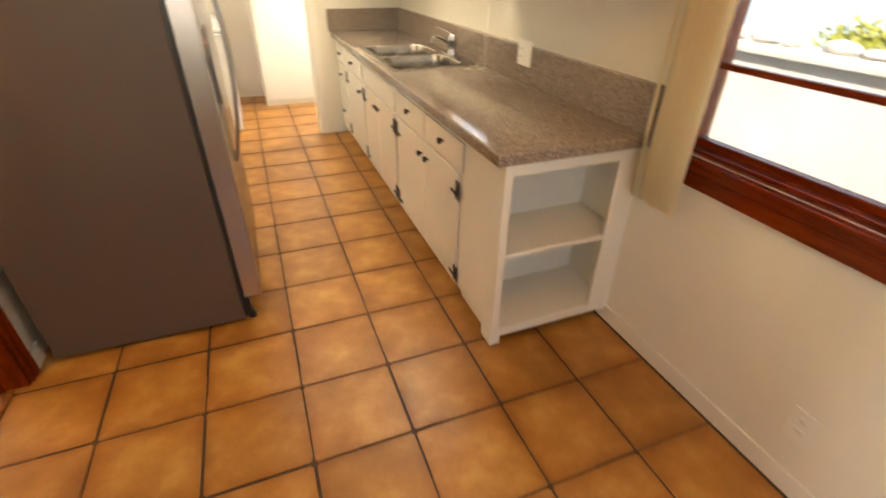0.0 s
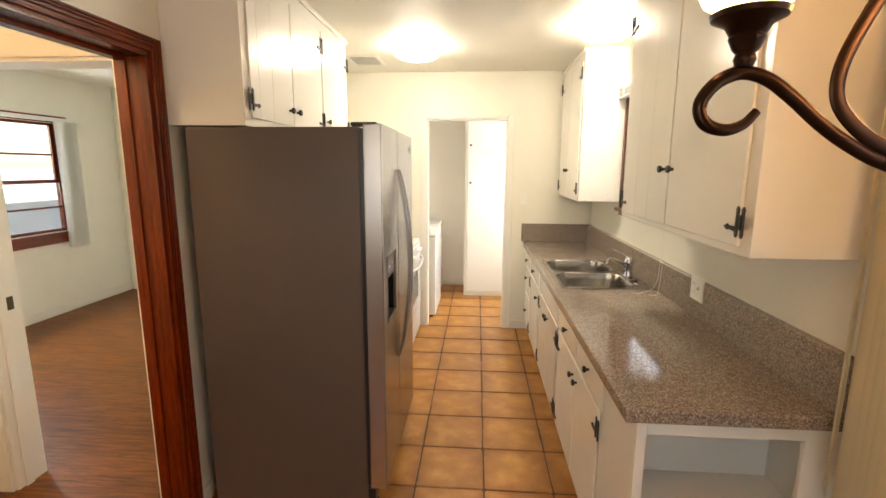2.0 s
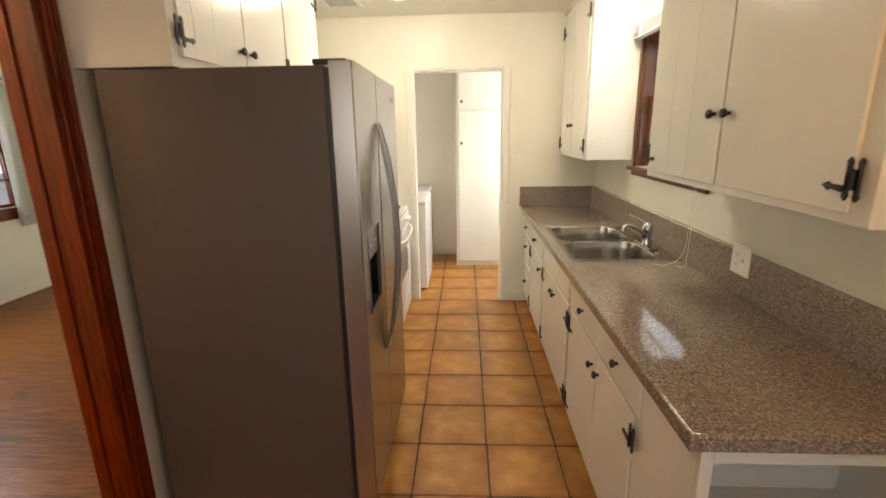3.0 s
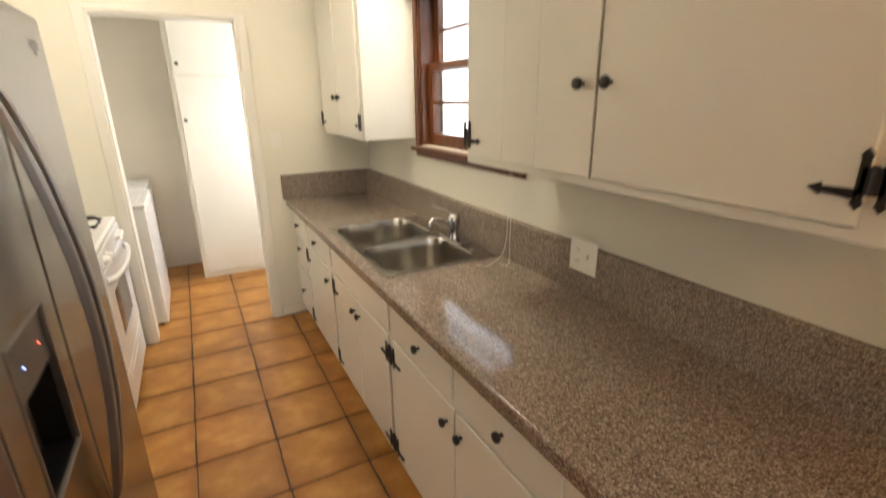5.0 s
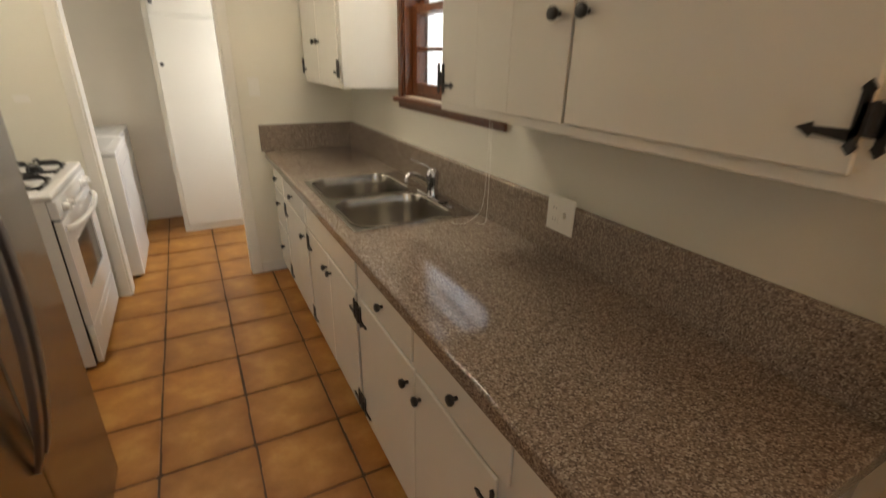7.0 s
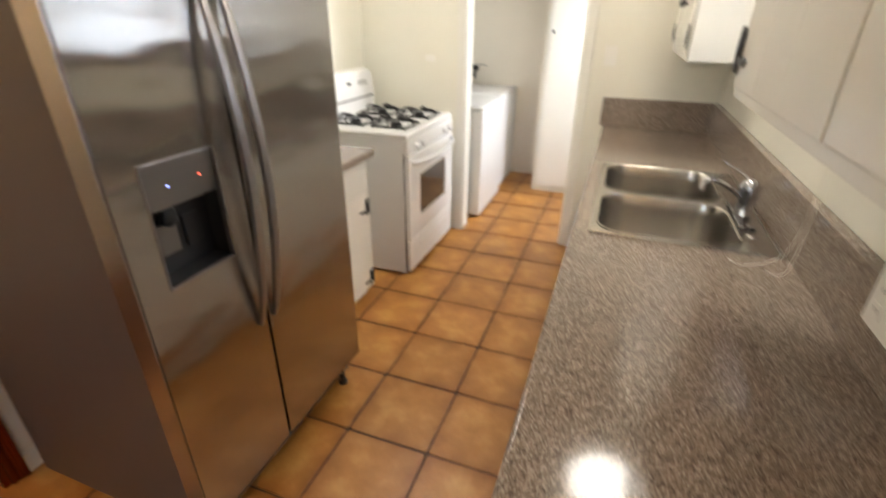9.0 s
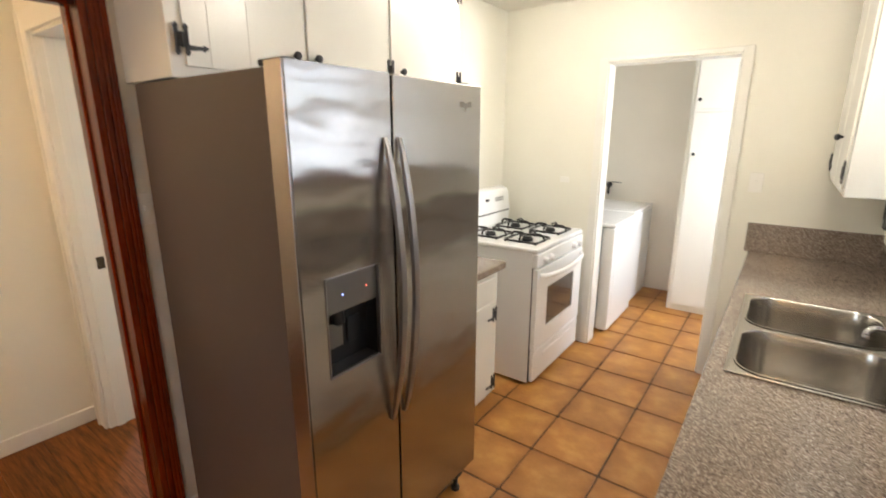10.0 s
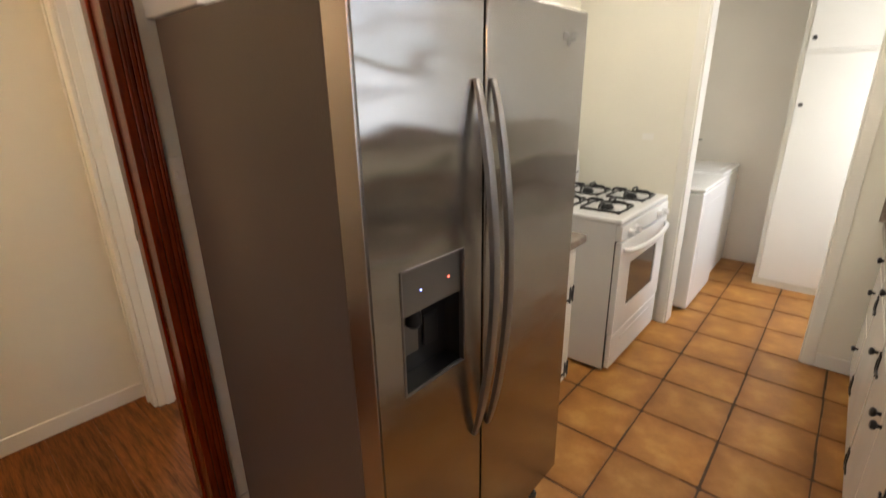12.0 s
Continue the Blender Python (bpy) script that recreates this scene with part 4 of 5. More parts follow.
def pantry():
    x0, x1, yf = 0.135, 0.86, 4.285
    r = root("pantry_cabinet", (0.5, 4.5, 0), "tall white painted pantry cupboard with two doors", "cabinet")
    part("body", boxes([(x0, x1, yf, 4.80, 0.0, 2.455)], 0.003), M_CAB, r)

    def leaf(name, z0, z1, kz):
        p = part(name, box(x0 + 0.035, x1 - 0.05, yf - 0.016, yf - 0.0005, z0, z1, 0.004, 3), M_CAB, r)
        part("knob", lathe((x0 + 0.068, yf - 0.016, kz), [(0.006, 0), (0.006, -0.01), (0.015, -0.016), (0.014, -0.024), (0.006, -0.027)], "Y", 14), M_IRON, p)
    leaf("upper_door", 1.775, 2.38, 1.85)
    leaf("lower_door", 0.055, 1.748, 1.408)


pantry()


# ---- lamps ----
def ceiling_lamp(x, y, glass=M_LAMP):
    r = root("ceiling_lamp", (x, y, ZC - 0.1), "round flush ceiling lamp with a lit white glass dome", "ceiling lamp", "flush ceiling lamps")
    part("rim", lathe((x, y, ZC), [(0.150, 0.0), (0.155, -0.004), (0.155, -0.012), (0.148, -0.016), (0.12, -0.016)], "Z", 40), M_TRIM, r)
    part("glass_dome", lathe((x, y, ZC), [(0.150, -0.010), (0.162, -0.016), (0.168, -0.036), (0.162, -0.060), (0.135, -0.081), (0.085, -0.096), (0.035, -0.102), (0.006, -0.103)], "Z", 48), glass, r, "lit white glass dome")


ceiling_lamp(-0.17, 2.17)
ceiling_lamp(1.05, 1.68)
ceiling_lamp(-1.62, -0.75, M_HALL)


def ceiling_vent():
    x0, x1, y0, y1 = -0.785, -0.520, 2.43, 2.78
    r = root("ceiling_vent", (-0.65, 2.60, ZC - 0.012), "white metal ceiling vent with diagonal slats", "vent")
    # Near-black sheet in place of the shaded duct; the ceiling is closed above it.
    part("duct_shade", box(x0 + 0.01, x1 - 0.01, y0 + 0.01, y1 - 0.01, ZC - 0.002, ZC - 0.0005), M_DARK, r)
    part("frame", boxes([(x0, x0 + 0.022, y0, y1, ZC - 0.010, ZC - 0.0004), (x1 - 0.022, x1, y0, y1, ZC - 0.010, ZC - 0.0004),
                         (x0 + 0.022, x1 - 0.022, y0, y0 + 0.022, ZC - 0.010, ZC - 0.0004), (x0 + 0.022, x1 - 0.022, y1 - 0.022, y1, ZC - 0.010, ZC - 0.0004)], 0.003), M_TRIM, r)
    n = 10
    for k in range(n):
        x = x0 + 0.028 + (x1 - x0 - 0.056) * k / (n - 1)
        part("slat", box(x - 0.0055, x + 0.0055, y0 + 0.022, y1 - 0.022, ZC - 0.009, ZC - 0.006, 0.001, 1), M_TRIM, r)
    part("damper_lever", box(-0.658, -0.648, 2.60, 2.615, ZC - 0.02, ZC - 0.009, 0.002), M_TRIM, r)


ceiling_vent()


def chandelier():
    hx, hy, big = 0.816, -0.90, 1.08
    r = root("chandelier", (hx, hy, 1.5), "oil-rubbed bronze chandelier with scrolled arms and lit glass shades", "chandelier")
    part("hub", lathe((hx, hy, 1.555), [(0.005, -0.05), (0.013, -0.04), (0.008, -0.025), (0.022, 0.0), (0.026, 0.02), (0.018, 0.05), (0.010, 0.10), (0.016, 0.13), (0.009, 0.16), (0.008, 0.41)], "Z", 24), M_BRONZE, r)
    part("chain", lathe((hx, hy, 1.95), [(0.005, 0.0), (0.007, 0.1), (0.004, 0.2), (0.007, 0.3), (0.005, 0.47)], "Z", 10), M_BRONZE, r)
    part("canopy", lathe((hx, hy, ZC), [(0.062, 0.0), (0.06, -0.012), (0.035, -0.03), (0.010, -0.04)], "Z", 28), M_BRONZE, r)
    for k in range(3):
        a = radians((180, 40, -70)[k])
        ux, uy = math.cos(a), math.sin(a)

        def at(s, z):
            return (hx + ux * s * big, hy + uy * s * big, 1.687 + (z - 1.687) * big)
        arm = smooth_path([at(0.02, 1.602), at(0.05, 1.594), at(0.09, 1.594), at(0.124, 1.604), at(0.155, 1.621), at(0.179, 1.638), at(0.205, 1.660), at(0.228, 1.676), at(0.25, 1.682),
                           at(0.27, 1.675), at(0.283, 1.660), at(0.285, 1.648), at(0.278, 1.636), at(0.261, 1.631), at(0.245, 1.636), at(0.234, 1.648)], 6)
        n = len(arm)
        tp = [1.0 - 0.35 * max(0, (i / (n - 1) - 0.8) / 0.2) for i in range(n)]
        part("arm", sweep(arm, 0.0070, 0.0056, 12, (-uy, ux, 0), None, tp), M_BRONZE, r, "scrolled bronze arm")
        strap = smooth_path([at(0.05, 1.600), at(0.115, 1.614), at(0.153, 1.640), at(0.167, 1.668), at(0.158, 1.71), at(0.12, 1.78), at(0.06, 1.84), at(0.010, 1.875)], 6)
        part("strap", sweep(strap, 0.0075, 0.0025, 10, (-uy, ux, 0)), M_BRONZE, r, "flat bronze strap")
        c = at(0.25, 1.690)
        part("cup", lathe(c, [(r_ * 0.87, h_ * 0.87) for r_, h_ in [(0.009, -0.004), (0.012, 0.004), (0.010, 0.010), (0.014, 0.014), (0.019, 0.026), (0.018, 0.029), (0.024, 0.040), (0.038, 0.047), (0.040, 0.053), (0.036, 0.056)]], "Z", 28), M_BRONZE, r, "turned bronze cup")
        part("shade", lathe(c, [(r_ * 0.87, h_ * 0.87) for r_, h_ in [(0.030, 0.055), (0.047, 0.066), (0.056, 0.085), (0.058, 0.105), (0.052, 0.13), (0.047, 0.15), (0.052, 0.165), (0.045, 0.165), (0.03, 0.12)]], "Z", 32), M_SHADE, r, "lit frosted glass shade")


chandelier()


# ---- switches and outlets ----
def wall_plate(name, axis, face, dirn, u, z, w, h, label, kind):
    """A plate on a wall across an axis; kind: toggle, duplex or blank."""
    def bx(u0, u1, z0, z1, d0, d1, bev):
        a, b_ = sorted((face + dirn * d0, face + dirn * d1))
        return box(a, b_, u0, u1, z0, z1, bev) if axis == "X" else box(u0, u1, a, b_, z0, z1, bev)
    at = (face, u, z - h / 2) if axis == "X" else (u, face, z - h / 2)
    r = root(name, at, label, "wall plate")
    part("plate", bx(u - w / 2, u + w / 2, z - h / 2, z + h / 2, 0.0005, 0.006, 0.003), M_PLATE, r)
    if kind == "toggle":
        part("toggle", bx(u - 0.005, u + 0.005, z - 0.004, z + 0.014, 0.006, 0.018, 0.002), M_PLATE, r)
    if kind == "duplex":
        for dz in (-0.02, 0.02):
            s = part("socket", bx(u - 0.017, u + 0.017, z + dz - 0.014, z + dz + 0.014, 0.006, 0.008, 0.001), M_PLATE, r)
            for du in (-0.006, 0.006):
                part("slot", bx(u + du - 0.001, u + du + 0.001, z + dz - 0.004, z + dz + 0.005, 0.0075, 0.0084, 0), M_DARK, s)
    if kind == "double":
        part("toggle", bx(u - 0.028, u - 0.018, z - 0.004, z + 0.014, 0.006, 0.018, 0.002), M_PLATE, r)
        for dz in (-0.02, 0.02):
            s = part("socket", bx(u + 0.006, u + 0.040, z + dz - 0.014, z + dz + 0.014, 0.006, 0.008, 0.001), M_PLATE, r)
            for du in (0.017, 0.029):
                part("slot", bx(u + du - 0.001, u + du + 0.001, z + dz - 0.004, z + dz + 0.005, 0.0075, 0.0084, 0), M_DARK, s)


wall_plate("outlet", "X", BSX, -1, 0.825, WT + 0.143, 0.125, 0.118, "cream double wall plate with switch and socket above the worktop", "double")
wall_plate("light_switch", "Y", YF, -1, 0.725, 1.30, 0.07, 0.115, "white light switch beside the laundry doorway", "toggle")
wall_plate("outlet", "Y", YF, -1, -0.46, 1.25, 0.07, 0.04, "small white painted wall plate behind the stove", "blank")
wall_plate("light_switch", "X", XL, 1, 0.475, 1.325, 0.07, 0.115, "white light switch beside the dark door frame", "toggle")
wall_plate("light_switch", "X", -2.13, 1, -0.03, 1.24, 0.07, 0.115, "white light switch on the hall wall", "toggle")
wall_plate("outlet", "X", XR, -1, -0.92, 0.25, 0.07, 0.115, "cream wall socket below the dining window", "duplex")


# ---- windows ----
def sash(parent, axis_x, y0, y1, z0, z1, mat, bars_z=(), bars_y=(), depth=0.035, stile=0.05):
    x0, x1 = axis_x - depth / 2, axis_x + depth / 2
    s = part("sash", boxes([(x0, x1, y0, y0 + stile, z0, z1), (x0, x1, y1 - stile, y1, z0, z1), (x0, x1, y0 + stile, y1 - stile, z0, z0 + stile),
                            (x0, x1, y0 + stile, y1 - stile, z1 - stile * 0.8, z1)], 0.003), mat, parent)
    for bz in bars_z:
        part("glazing_bar", box(x0 + 0.006, x1 - 0.006, y0 + stile, y1 - stile, bz - 0.010, bz + 0.010, 0.003), mat, s)
    for by in bars_y:
        part("glazing_bar", box(x0 + 0.007, x1 - 0.007, by - 0.010, by + 0.010, z0 + stile, z1 - stile * 0.8, 0.003), mat, s)
    g = part("pane", box(axis_x - 0.002, axis_x + 0.002, y0 + stile, y1 - stile, z0 + stile, z1 - stile * 0.8), M_GLASS, s, "clear window glass", smooth=0)
    g.visible_shadow = False
    return s


def window_kitchen():
    y0, y1, z0, z1 = WIN_K
    r = root("window_1", (XR, (y0 + y1) / 2, z0), "brown stained wooden double-hung window above the sink", "window", kind="structure")
    f = XR - 0.018
    part("casing", boxes([(f, XR + 0.001, y1, y1 + 0.035, z0 - 0.02, z1 + 0.03), (f, XR + 0.001, y0 - 0.035, y0, z0 - 0.02, z1 + 0.03)], 0.003), M_WINWOOD, r)
    part("head_casing", box(f, XR + 0.001, y0, y1, z1, z1 + 0.03, 0.003), M_WINWOOD, r)
    part("window_sill", boxes([(XR - 0.045, XR + 0.05, y0 - 0.05, y1 + 0.05, z0 - 0.028, z0 - 0.004), (XR - 0.016, XR - 0.001, y0 - 0.035, y1 + 0.035, z0 - 0.06, z0 - 0.028)], 0.004), M_WINWOOD, r)
    part("window_frame", boxes([(XR, XR + 0.14, y1 - 0.025, y1 + 0.001, z0, z1), (XR, XR + 0.14, y0 - 0.001, y0 + 0.025, z0, z1), (XR, XR + 0.14, y0 + 0.025, y1 - 0.025, z1 - 0.02, z1 + 0.001),
                                (XR + 0.05, XR + 0.14, y0 + 0.025, y1 - 0.025, z0 - 0.001, z0 + 0.02)], 0.002), M_WINWOOD, r)
    m = 1.715
    sash(r, XR + 0.06, y0 + 0.026, y1 - 0.026, z0 + 0.02, m + 0.025, M_WINWOOD, (1.535,))
    sash(r, XR + 0.10, y0 + 0.026, y1 - 0.026, m - 0.02, z1 - 0.02, M_WINWOOD, (1.90,))
    b = root("window_blind", (XR - 0.05, (y0 + y1) / 2, 2.11), "white slatted blind raised and bunched at the window top", "blind")
    part("headrail", box(XR - 0.075, XR - 0.019, y0 - 0.04, y1 + 0.04, 2.155, 2.195, 0.004), M_ENAMEL, b)
    for k in range(5):
        part("slat", box(XR - 0.073 - 0.002 * (k % 2), XR - 0.022, y0 - 0.035, y1 + 0.035, 2.150 - 0.0105 * k, 2.154 - 0.0105 * k, 0.0012, 1), M_ENAMEL, b)
    part("bottom_rail", box(XR - 0.072, XR - 0.024, y0 - 0.035, y1 + 0.035, 2.086, 2.099, 0.004), M_ENAMEL, b)
    for cy in (y1 - 0.10, y0 + 0.12):
        part("tape", box(XR - 0.077, XR - 0.0755, cy - 0.012, cy + 0.012, 2.086, 2.155), M_PLATE, b)
    c = root("blind_cord", (1.28, 1.27, WT + 0.003), "thin white blind cord hanging down onto the worktop", "cord")
    pts = smooth_path([(XR - 0.05, 1.262, 2.10), (XR - 0.045, 1.262, 1.5), (XR - 0.05, 1.258, 1.10), (XR - 0.075, 1.245, WT + 0.05), (XR - 0.16, 1.235, WT + 0.003), (XR - 0.20, 1.26, WT + 0.003)])
    part("strand", sweep(pts, 0.0007, 0.0007, 6), M_PLATE, c)
    pts = smooth_path([(XR - 0.045, 1.25, 2.10), (XR - 0.042, 1.25, 1.5), (XR - 0.046, 1.243, 1.08), (XR - 0.06, 1.225, WT + 0.03), (XR - 0.085, 1.20, WT + 0.003), (XR - 0.115, 1.215, WT + 0.003)])
    part("strand", sweep(pts, 0.0007, 0.0007, 6), M_PLATE, c)


window_kitchen()


def window_dining():
    y0, y1, z0, z1 = WIN_D
    r = root("window_2", (XR, (y0 + y1) / 2, z0), "wide dining window in dark red mahogany frame", "window", kind="structure")
    part("casing", boxes([(XR - 0.02, XR + 0.001, y1, y1 + 0.045, z0 - 0.11, z1 + 0.09)], 0.004), M_MAHOG, r)
    part("casing", boxes([(XR - 0.02, XR + 0.001, y0 - 0.085, y0, z0 - 0.11, z1 + 0.09)], 0.004), M_MAHOG, r)
    part("head_casing", box(XR - 0.02, XR + 0.001, y0, y1, z1, z1 + 0.09, 0.004), M_MAHOG_Y, r)
    part("window_sill", boxes([(XR - 0.022, XR + 0.001, y0, y1, z0 - 0.11, z0 - 0.035), (XR - 0.03, XR + 0.06, y0, y1, z0 - 0.035, z0 - 0.012), (XR - 0.024, XR - 0.022, y0, y1, z0 - 0.060, z0 - 0.055)], 0.004), M_MAHOG_Y, r)
    part("window_frame", boxes([(XR, XR + 0.14, y1 - 0.03, y1 + 0.001, z0, z1), (XR, XR + 0.14, y0 - 0.001, y0 + 0.03, z0, z1)], 0.002), M_MAHOG, r)
    part("window_frame", boxes([(XR, XR + 0.14, y0 + 0.03, y1 - 0.03, z1 - 0.02, z1 + 0.001), (XR, XR + 0.14, y0 + 0.03, y1 - 0.03, z0 - 0.011, z0 + 0.012)], 0.002), M_MAHOG_Y, r)
    mid = (y0 + y1) / 2
    for a, c in ((y0 + 0.03, mid), (mid, y1 - 0.03)):
        sash(r, XR + 0.06, a, c, z0 + 0.004, 1.50, M_MAHOG_Y, (1.148,), (), 0.035, 0.03)
        sash(r, XR + 0.10, a, c, 1.46, z1 - 0.02, M_MAHOG_Y, (1.75,), ())
    b = root("vertical_blind", (XR - 0.08, -0.25, 0.70), "cream vertical blind drawn aside in a stack beside the window", "blind")
    part("headrail", box(XR - 0.11, XR - 0.03, y0 - 0.12, -0.11, 2.18, 2.22, 0.004), M_BLIND, b)
    vanes = [((XR - 0.050, -0.105), (XR - 0.112, -0.172))] + [((XR - 0.088, -0.165 - 0.025 * k), (XR - 0.112, -0.233 - 0.025 * k)) for k in range(6)]
    for k, (p, q) in enumerate(vanes):
        bm = bmesh.new()
        d = Vector((q[0] - p[0], q[1] - p[1]))
        side = Vector((d.y, -d.x)).normalized()
        rows = []
        for z in (0.69 + 0.004 * (k % 3), 2.18):
            rows.append([bm.verts.new((p[0] + d.x * i / 8 + side.x * 0.010 * math.sin(math.pi * i / 8), p[1] + d.y * i / 8 + side.y * 0.010 * math.sin(math.pi * i / 8), z)) for i in range(9)])
        for i in range(8):
            bm.faces.new((rows[0][i], rows[0][i + 1], rows[1][i + 1], rows[1][i]))
        bmesh.ops.solidify(bm, geom=bm.faces[:], thickness=0.0015)
        part("vane", bm, M_BLIND, b)


window_dining()


def window_bedroom():
    y0, y1, z0, z1 = WIN_B
    f = -4.2
    r = root("window_3", (f, (y0 + y1) / 2, z0), "bedroom window with dark wooden frame and thin bars", "window", kind="structure")
    part("casing", boxes([(f - 0.001, f + 0.02, y1, y1 + 0.07, z0 - 0.08, z1 + 0.07), (f - 0.001, f + 0.02, y0 - 0.07, y0, z0 - 0.08, z1 + 0.07)], 0.004), M_MAHOG, r)
    part("head_casing", box(f - 0.001, f + 0.02, y0, y1, z1, z1 + 0.07, 0.004), M_MAHOG_Y, r)
    part("window_sill", boxes([(f - 0.05, f + 0.035, y0, y1, z0 - 0.03, z0 - 0.005), (f - 0.001, f + 0.02, y0, y1, z0 - 0.12, z0 - 0.03)], 0.004), M_MAHOG_Y, r)
    part("window_frame", boxes([(f - 0.12, f, y1 - 0.02, y1 + 0.001, z0, z1), (f - 0.12, f, y0 - 0.001, y0 + 0.02, z0, z1)], 0.002), M_MAHOG, r)
    m = 1.42
    for a, c in ((y0 + 0.02, (y0 + y1) / 2), ((y0 + y1) / 2, y1 - 0.02)):
        sash(r, f - 0.05, a, c, z0 - 0.005, m + 0.02, M_MAHOG_Y, (1.145,), (), 0.03, 0.035)
        sash(r, f - 0.085, a, c, m - 0.02, z1, M_MAHOG_Y, (1.70,), (), 0.03, 0.035)
    b = root("vertical_blind", (f + 0.06, 3.42, 0.70), "white vertical blind drawn aside in a stack beside the bedroom window", "blind")
    part("headrail", box(f + 0.022, f + 0.10, y0 - 0.1, 3.56, 2.04, 2.075, 0.004), M_BLIND_W, b)
    for k in range(8):
        yy = 3.325 + 0.027 * k
        bm = bmesh.new()
        rows = [[bm.verts.new((f + 0.024 + 0.085 * i / 6, yy - 0.010 * math.sin(math.pi * i / 6), z)) for i in range(7)] for z in (0.70, 2.04)]
        for i in range(6):
            bm.faces.new((rows[0][i], rows[0][i + 1], rows[1][i + 1], rows[1][i]))
        bmesh.ops.solidify(bm, geom=bm.faces[:], thickness=0.0015)
        part("vane", bm, M_BLIND_W, b)


window_bedroom()

# ---- outdoors ----
# Unseen slab; the south eave is lengthened to keep sun out of the south opening.
solid("roof", box(-5.5, 1.7, -4.7, 5.3, 2.66, 2.80), M_ROOF, "flat dark unseen roof slab, its south eave deepened to block the sun", "roof", kind="structure")
solid("ground", box(-400, 400, -400, 400, -0.45, -0.35), M_CONCRETE, "pale concrete yard and ground around the house", "ground", kind="structure")


def garden_wall(name, x0, x1, y0, y1, top, label):
    r = root(name, ((x0 + x1) / 2, (y0 + y1) / 2, -0.35), label, "garden wall")
    part("wall", box(x0, x1, y0, y1, -0.35, top, 0.01), M_YARDWALL, r)
    part("coping", box(x0 - 0.04, x1 + 0.04, y0, y1, top, top + 0.06, 0.012), M_YARDWALL, r)


garden_wall("garden_wall", 3.3, 3.5, -6.0, 3.2, 0.90, "pale weathered stucco garden wall outside the dining window")


def stone_row():
    """Loose stones and pots left on the garden wall's coping."""
    rng = random.Random(21)
    for k in range(9):
        y = -0.35 + 0.24 * k + rng.uniform(-0.06, 0.06)
        bm = bmesh.new()
        bmesh.ops.create_icosphere(bm, subdivisions=2, radius=1.0)
        sx, sy, sz = rng.uniform(0.05, 0.08), rng.uniform(0.06, 0.11), rng.uniform(0.03, 0.06)
        for v in bm.verts:
            w = 1.0 + 0.18 * math.sin(5 * v.co.x + 3 * v.co.y + k) * math.cos(4 * v.co.z + k)
            v.co = Vector((3.40 + v.co.x * sx * w, y + v.co.y * sy * w, 0.96 + max(-0.6, v.co.z) * sz * w + 0.6 * sz))
        solid("stone", bm, M_CONCRETE if k % 3 else M_GREY, "pale rounded loose stone on the garden wall", "stone", "stones on the wall")


stone_row()


def shrub(x, y, top, spread, seed, label):
    rng = random.Random(seed)
    r = root("shrub", (x, y, -0.35), label, "shrub")
    stems = bmesh.new()
    leaves = bmesh.new()
    for k in range(7):
        a = rng.uniform(0, 6.28)
        e = Vector((x + spread * 0.7 * math.cos(a), y + spread * 0.7 * math.sin(a), top * rng.uniform(0.7, 0.95)))
        pts = smooth_path([(x, y, -0.35), (x + (e.x - x) * 0.3, y + (e.y - y) * 0.3, top * 0.45), tuple(e)], 4)
        sweep(pts, 0.012, 0.012, 6, (1, 0, 0), stems, [1 - 0.8 * i / (len(pts) - 1) for i in range(len(pts))])
    for k in range(900):
        a, b, q = rng.uniform(0, 6.28), rng.uniform(-0.6, 1.0), rng.random() ** 0.4 * rng.uniform(0.75, 1.05)
        c = Vector((x + spread * q * math.cos(a) * math.sqrt(max(0.05, 1 - b * b)), y + spread * q * math.sin(a) * math.sqrt(max(0.05, 1 - b * b)), top - spread * 0.7 + spread * 0.7 * b * q))
        d = Vector((rng.uniform(-1, 1), rng.uniform(-1, 1), rng.uniform(-0.4, 1))).normalized() * rng.uniform(0.05, 0.10)
        w = d.cross(Vector((rng.uniform(-1, 1), rng.uniform(-1, 1), rng.uniform(-1, 1)))).normalized() * 0.016
        v = [leaves.verts.new(p) for p in (c, c + d * 0.5 + w, c + d, c + d * 0.5 - w)]
        leaves.faces.new(v)
    part("stem", stems, M_BRONZE, r)
    part("crown", leaves, M_LEAF_Y, r)


shrub(5.0, 1.35, 1.05, 0.40, 3, "low yellow-green leafy shrub behind the garden wall")
shrub(5.2, 3.1, 0.95, 0.45, 5, "low yellow-green leafy shrub beside the pale yard")


def downspout():
    r = root("downspout", (1.90, 2.92, -0.35), "grey metal downspout on a cream post outside the sink window", "downspout")
    part("post", box(1.86, 1.95, 2.99, 3.07, -0.35, 2.66, 0.006), M_STUCCO, r, "cream painted post")
    part("pipe", box(1.87, 1.93, 2.90, 2.965, -0.30, 2.60, 0.010, 3), M_GREY, r)
    part("strap", box(1.866, 1.934, 2.896, 2.99, 1.20, 1.225, 0.002), M_GREY, r)
    part("strap", box(1.866, 1.934, 2.896, 2.99, 2.20, 2.225, 0.002), M_GREY, r)


downspout()


def picket_fence():
    r = root("fence", (3.4, 5.8, -0.35), "white upright board fence outside the sink window", "fence")
    for k in range(40):
        y = 3.3 + 0.125 * k
        part("board", box(3.38, 3.40, y, y + 0.105, -0.35, 1.75 + 0.01 * math.sin(3 * k), 0.004, 1), M_STUCCO, r)
    part("rail", box(3.40, 3.44, 3.3, 8.3, 0.1, 0.19, 0.003), M_STUCCO, r)
    part("rail", box(3.40, 3.44, 3.3, 8.3, 1.3, 1.39, 0.003), M_STUCCO, r)


picket_fence()


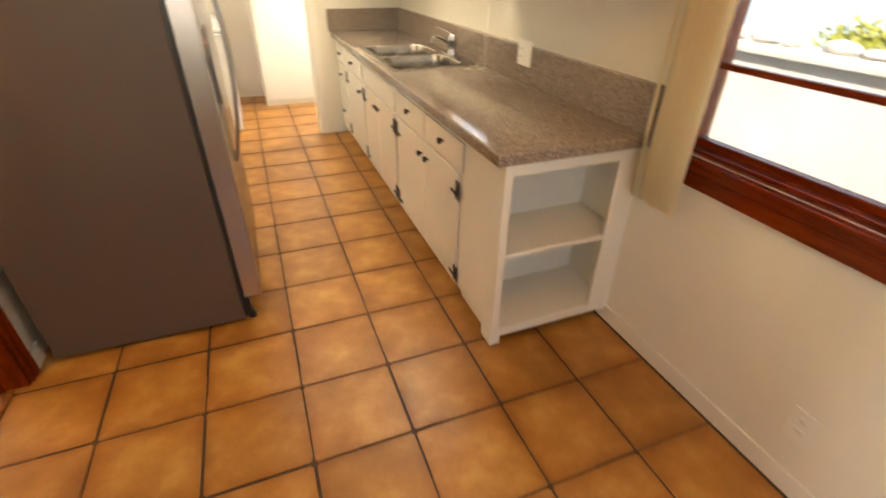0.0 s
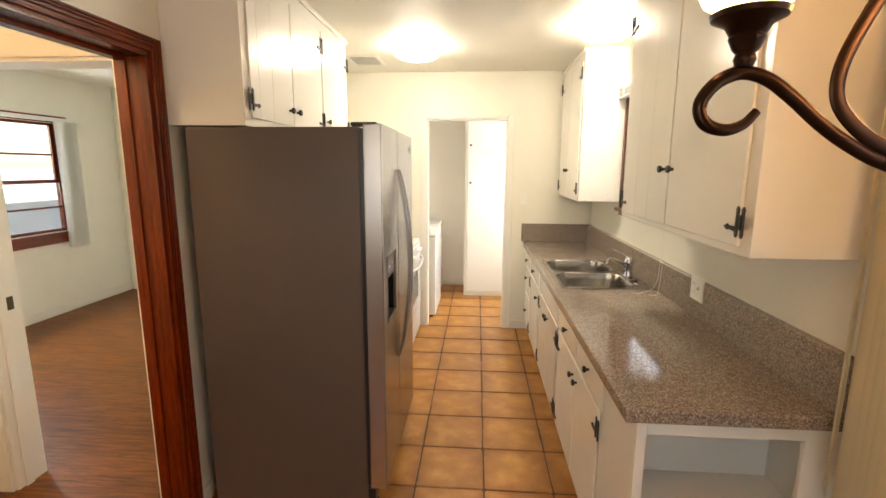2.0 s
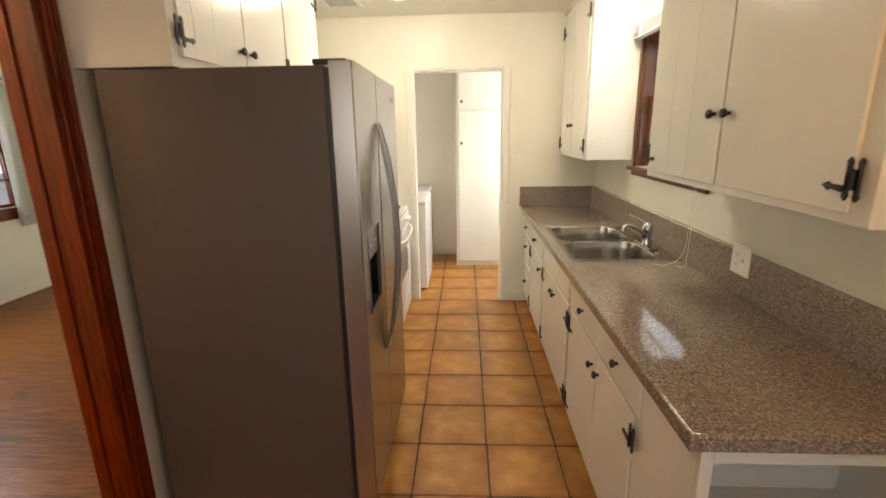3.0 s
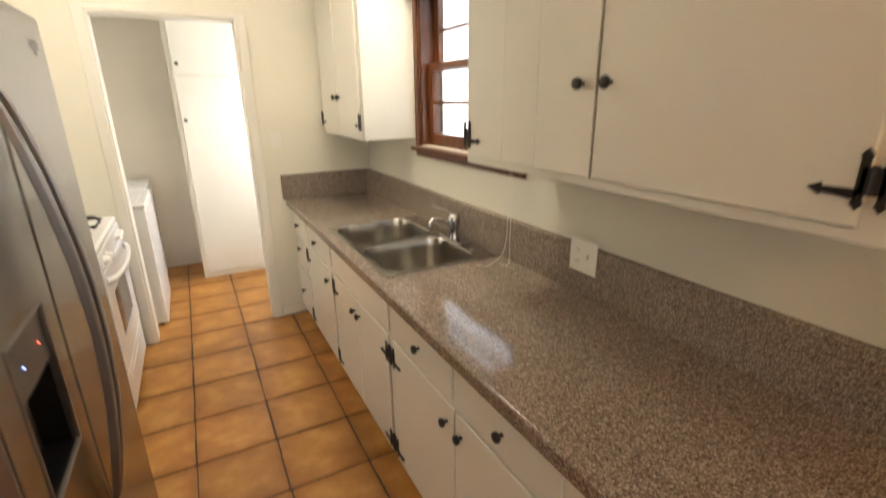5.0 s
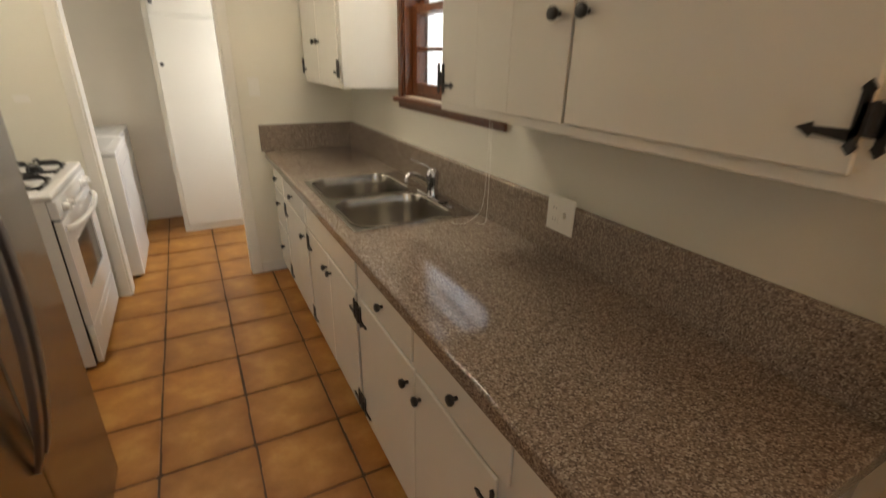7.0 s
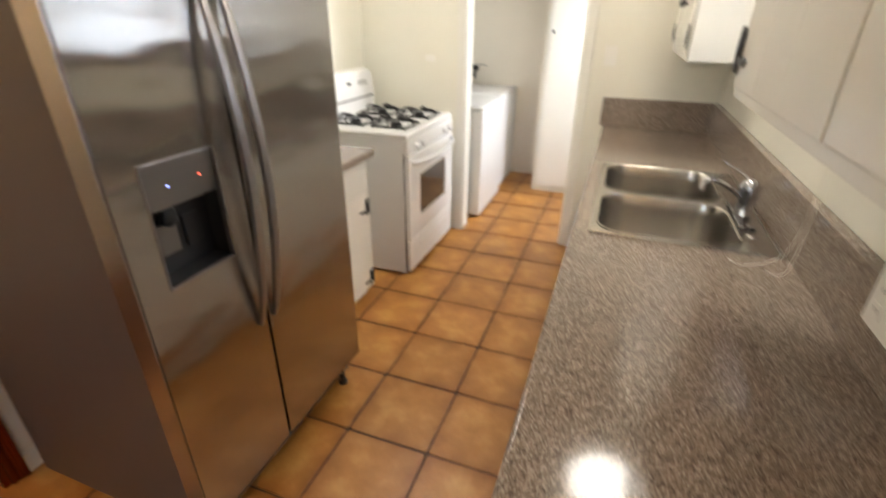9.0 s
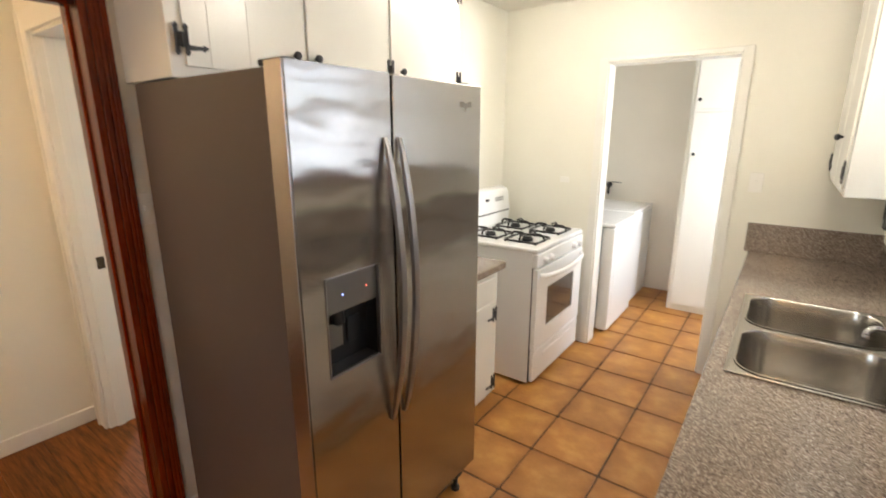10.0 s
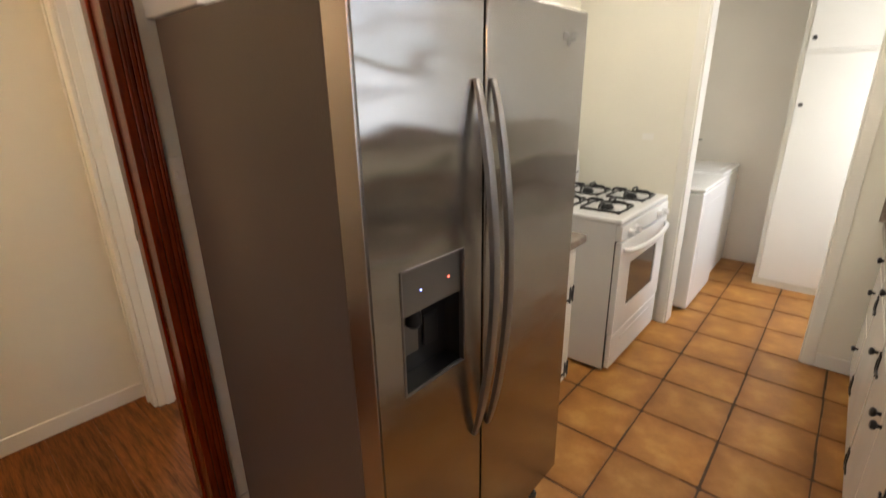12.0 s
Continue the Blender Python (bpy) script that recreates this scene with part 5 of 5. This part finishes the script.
def neighbour_house():
    r = root("house", (10, 1.5, -0.35), "blue sided neighbouring house with a dark roof", "house")
    part("wall", box(7.5, 13, -4, 7, -0.35, 2.6), M_BLUE, r)
    bm = bmesh.new()
    pts = [(7.1, 2.6), (13.4, 2.6), (10.25, 4.6)]
    rows = [[bm.verts.new((x, y, z)) for x, z in pts] for y in (-4.4, 7.4)]
    bm.faces.new(rows[0])
    bm.faces.new(rows[1])
    for i in range(3):
        bm.faces.new((rows[0][i], rows[0][(i + 1) % 3], rows[1][(i + 1) % 3], rows[1][i]))
    part("roof", bm, M_ROOF, r)


neighbour_house()
garden_wall("garden_wall", -7.2, -7.0, -4.0, 8.0, 0.95, "white stucco garden wall outside the bedroom window")


# ---- floors, piece by piece ----
def tile_floor():
    f = solid("floor", box(XL - 0.05, XR, YB, 4.8, -0.06, -0.003), M_GROUT, "terracotta coloured ceramic floor tiles with dark grout", "floor", kind="structure")
    bm = box(-0.1697, 0.1697, -0.1697, 0.1697, -0.014, 0.0)
    top = [e for e in bm.edges if all(v.co.z > -0.001 for v in e.verts)]
    side = [e for e in bm.edges if abs(e.verts[0].co.z - e.verts[1].co.z) > 0.01]
    bmesh.ops.bevel(bm, geom=side, offset=0.006, segments=2, affect="EDGES")
    top = [e for e in bm.edges if all(v.co.z > -0.001 for v in e.verts)]
    bmesh.ops.bevel(bm, geom=top, offset=0.003, segments=2, affect="EDGES")
    full = finish("tile", bm, M_TILE)
    cut = finish("tile", box(-0.1592, 0.1592, -0.1697, 0.1697, -0.014, 0.0, 0.003, 1), M_TILE)
    base = BASE[f.name]
    rng = random.Random(4)
    for i in range(-3, 4):
        for j in range(-9, 14):
            x0, y0 = i * TILE, j * TILE
            if y0 < YB - 0.05 or y0 + TILE > 4.86:
                continue
            me = cut if i == 3 else full
            t = new("tile", me)
            t.parent = f
            cx = x0 + TILE / 2 - (0.009 if i == 3 else 0.0)
            t.location = Vector((cx, y0 + TILE / 2, 0.0)) - base
            t.rotation_euler = (rng.uniform(-0.0015, 0.0015), rng.uniform(-0.0015, 0.0015), rng.choice((0, math.pi)) if i != 3 else 0)


tile_floor()


def plank_floor():
    f = solid("floor_bedroom", box(-4.25, XL - 0.051, -1.7, 4.28, -0.06, -0.012), M_GROUT, "warm brown wood laminate plank floor", "floor", kind="structure")
    base = BASE[f.name]
    rng = random.Random(8)
    meshes = {}
    y, w = -1.66, 0.19
    while y < 4.2:
        x = -4.2 - rng.uniform(0.1, 1.1)
        while x < XL - 0.06:
            x0, x1 = max(x, -4.2), min(x + 1.2, XL - 0.058)
            if x1 - x0 > 0.03:
                ln = round(x1 - x0, 2)
                if ln not in meshes:
                    meshes[ln] = finish("plank", box(-ln / 2, ln / 2, -w / 2 + 0.0002, w / 2 - 0.0002, -0.012, 0.0, 0.0005, 1), M_LAMINATE)
                p = new("plank", meshes[ln])
                p.parent = f
                p.location = Vector(((x0 + x1) / 2, y + w / 2, -0.001)) - base
            x += 1.2
        y += w


plank_floor()
solid("threshold", box(XL - 0.066, XL - 0.044, DOOR1[0] + 0.024, DOOR1[1] - 0.024, -0.01, 0.006, 0.003), M_LAMINATE, "narrow wood strip between tile and laminate", "threshold", kind="structure")
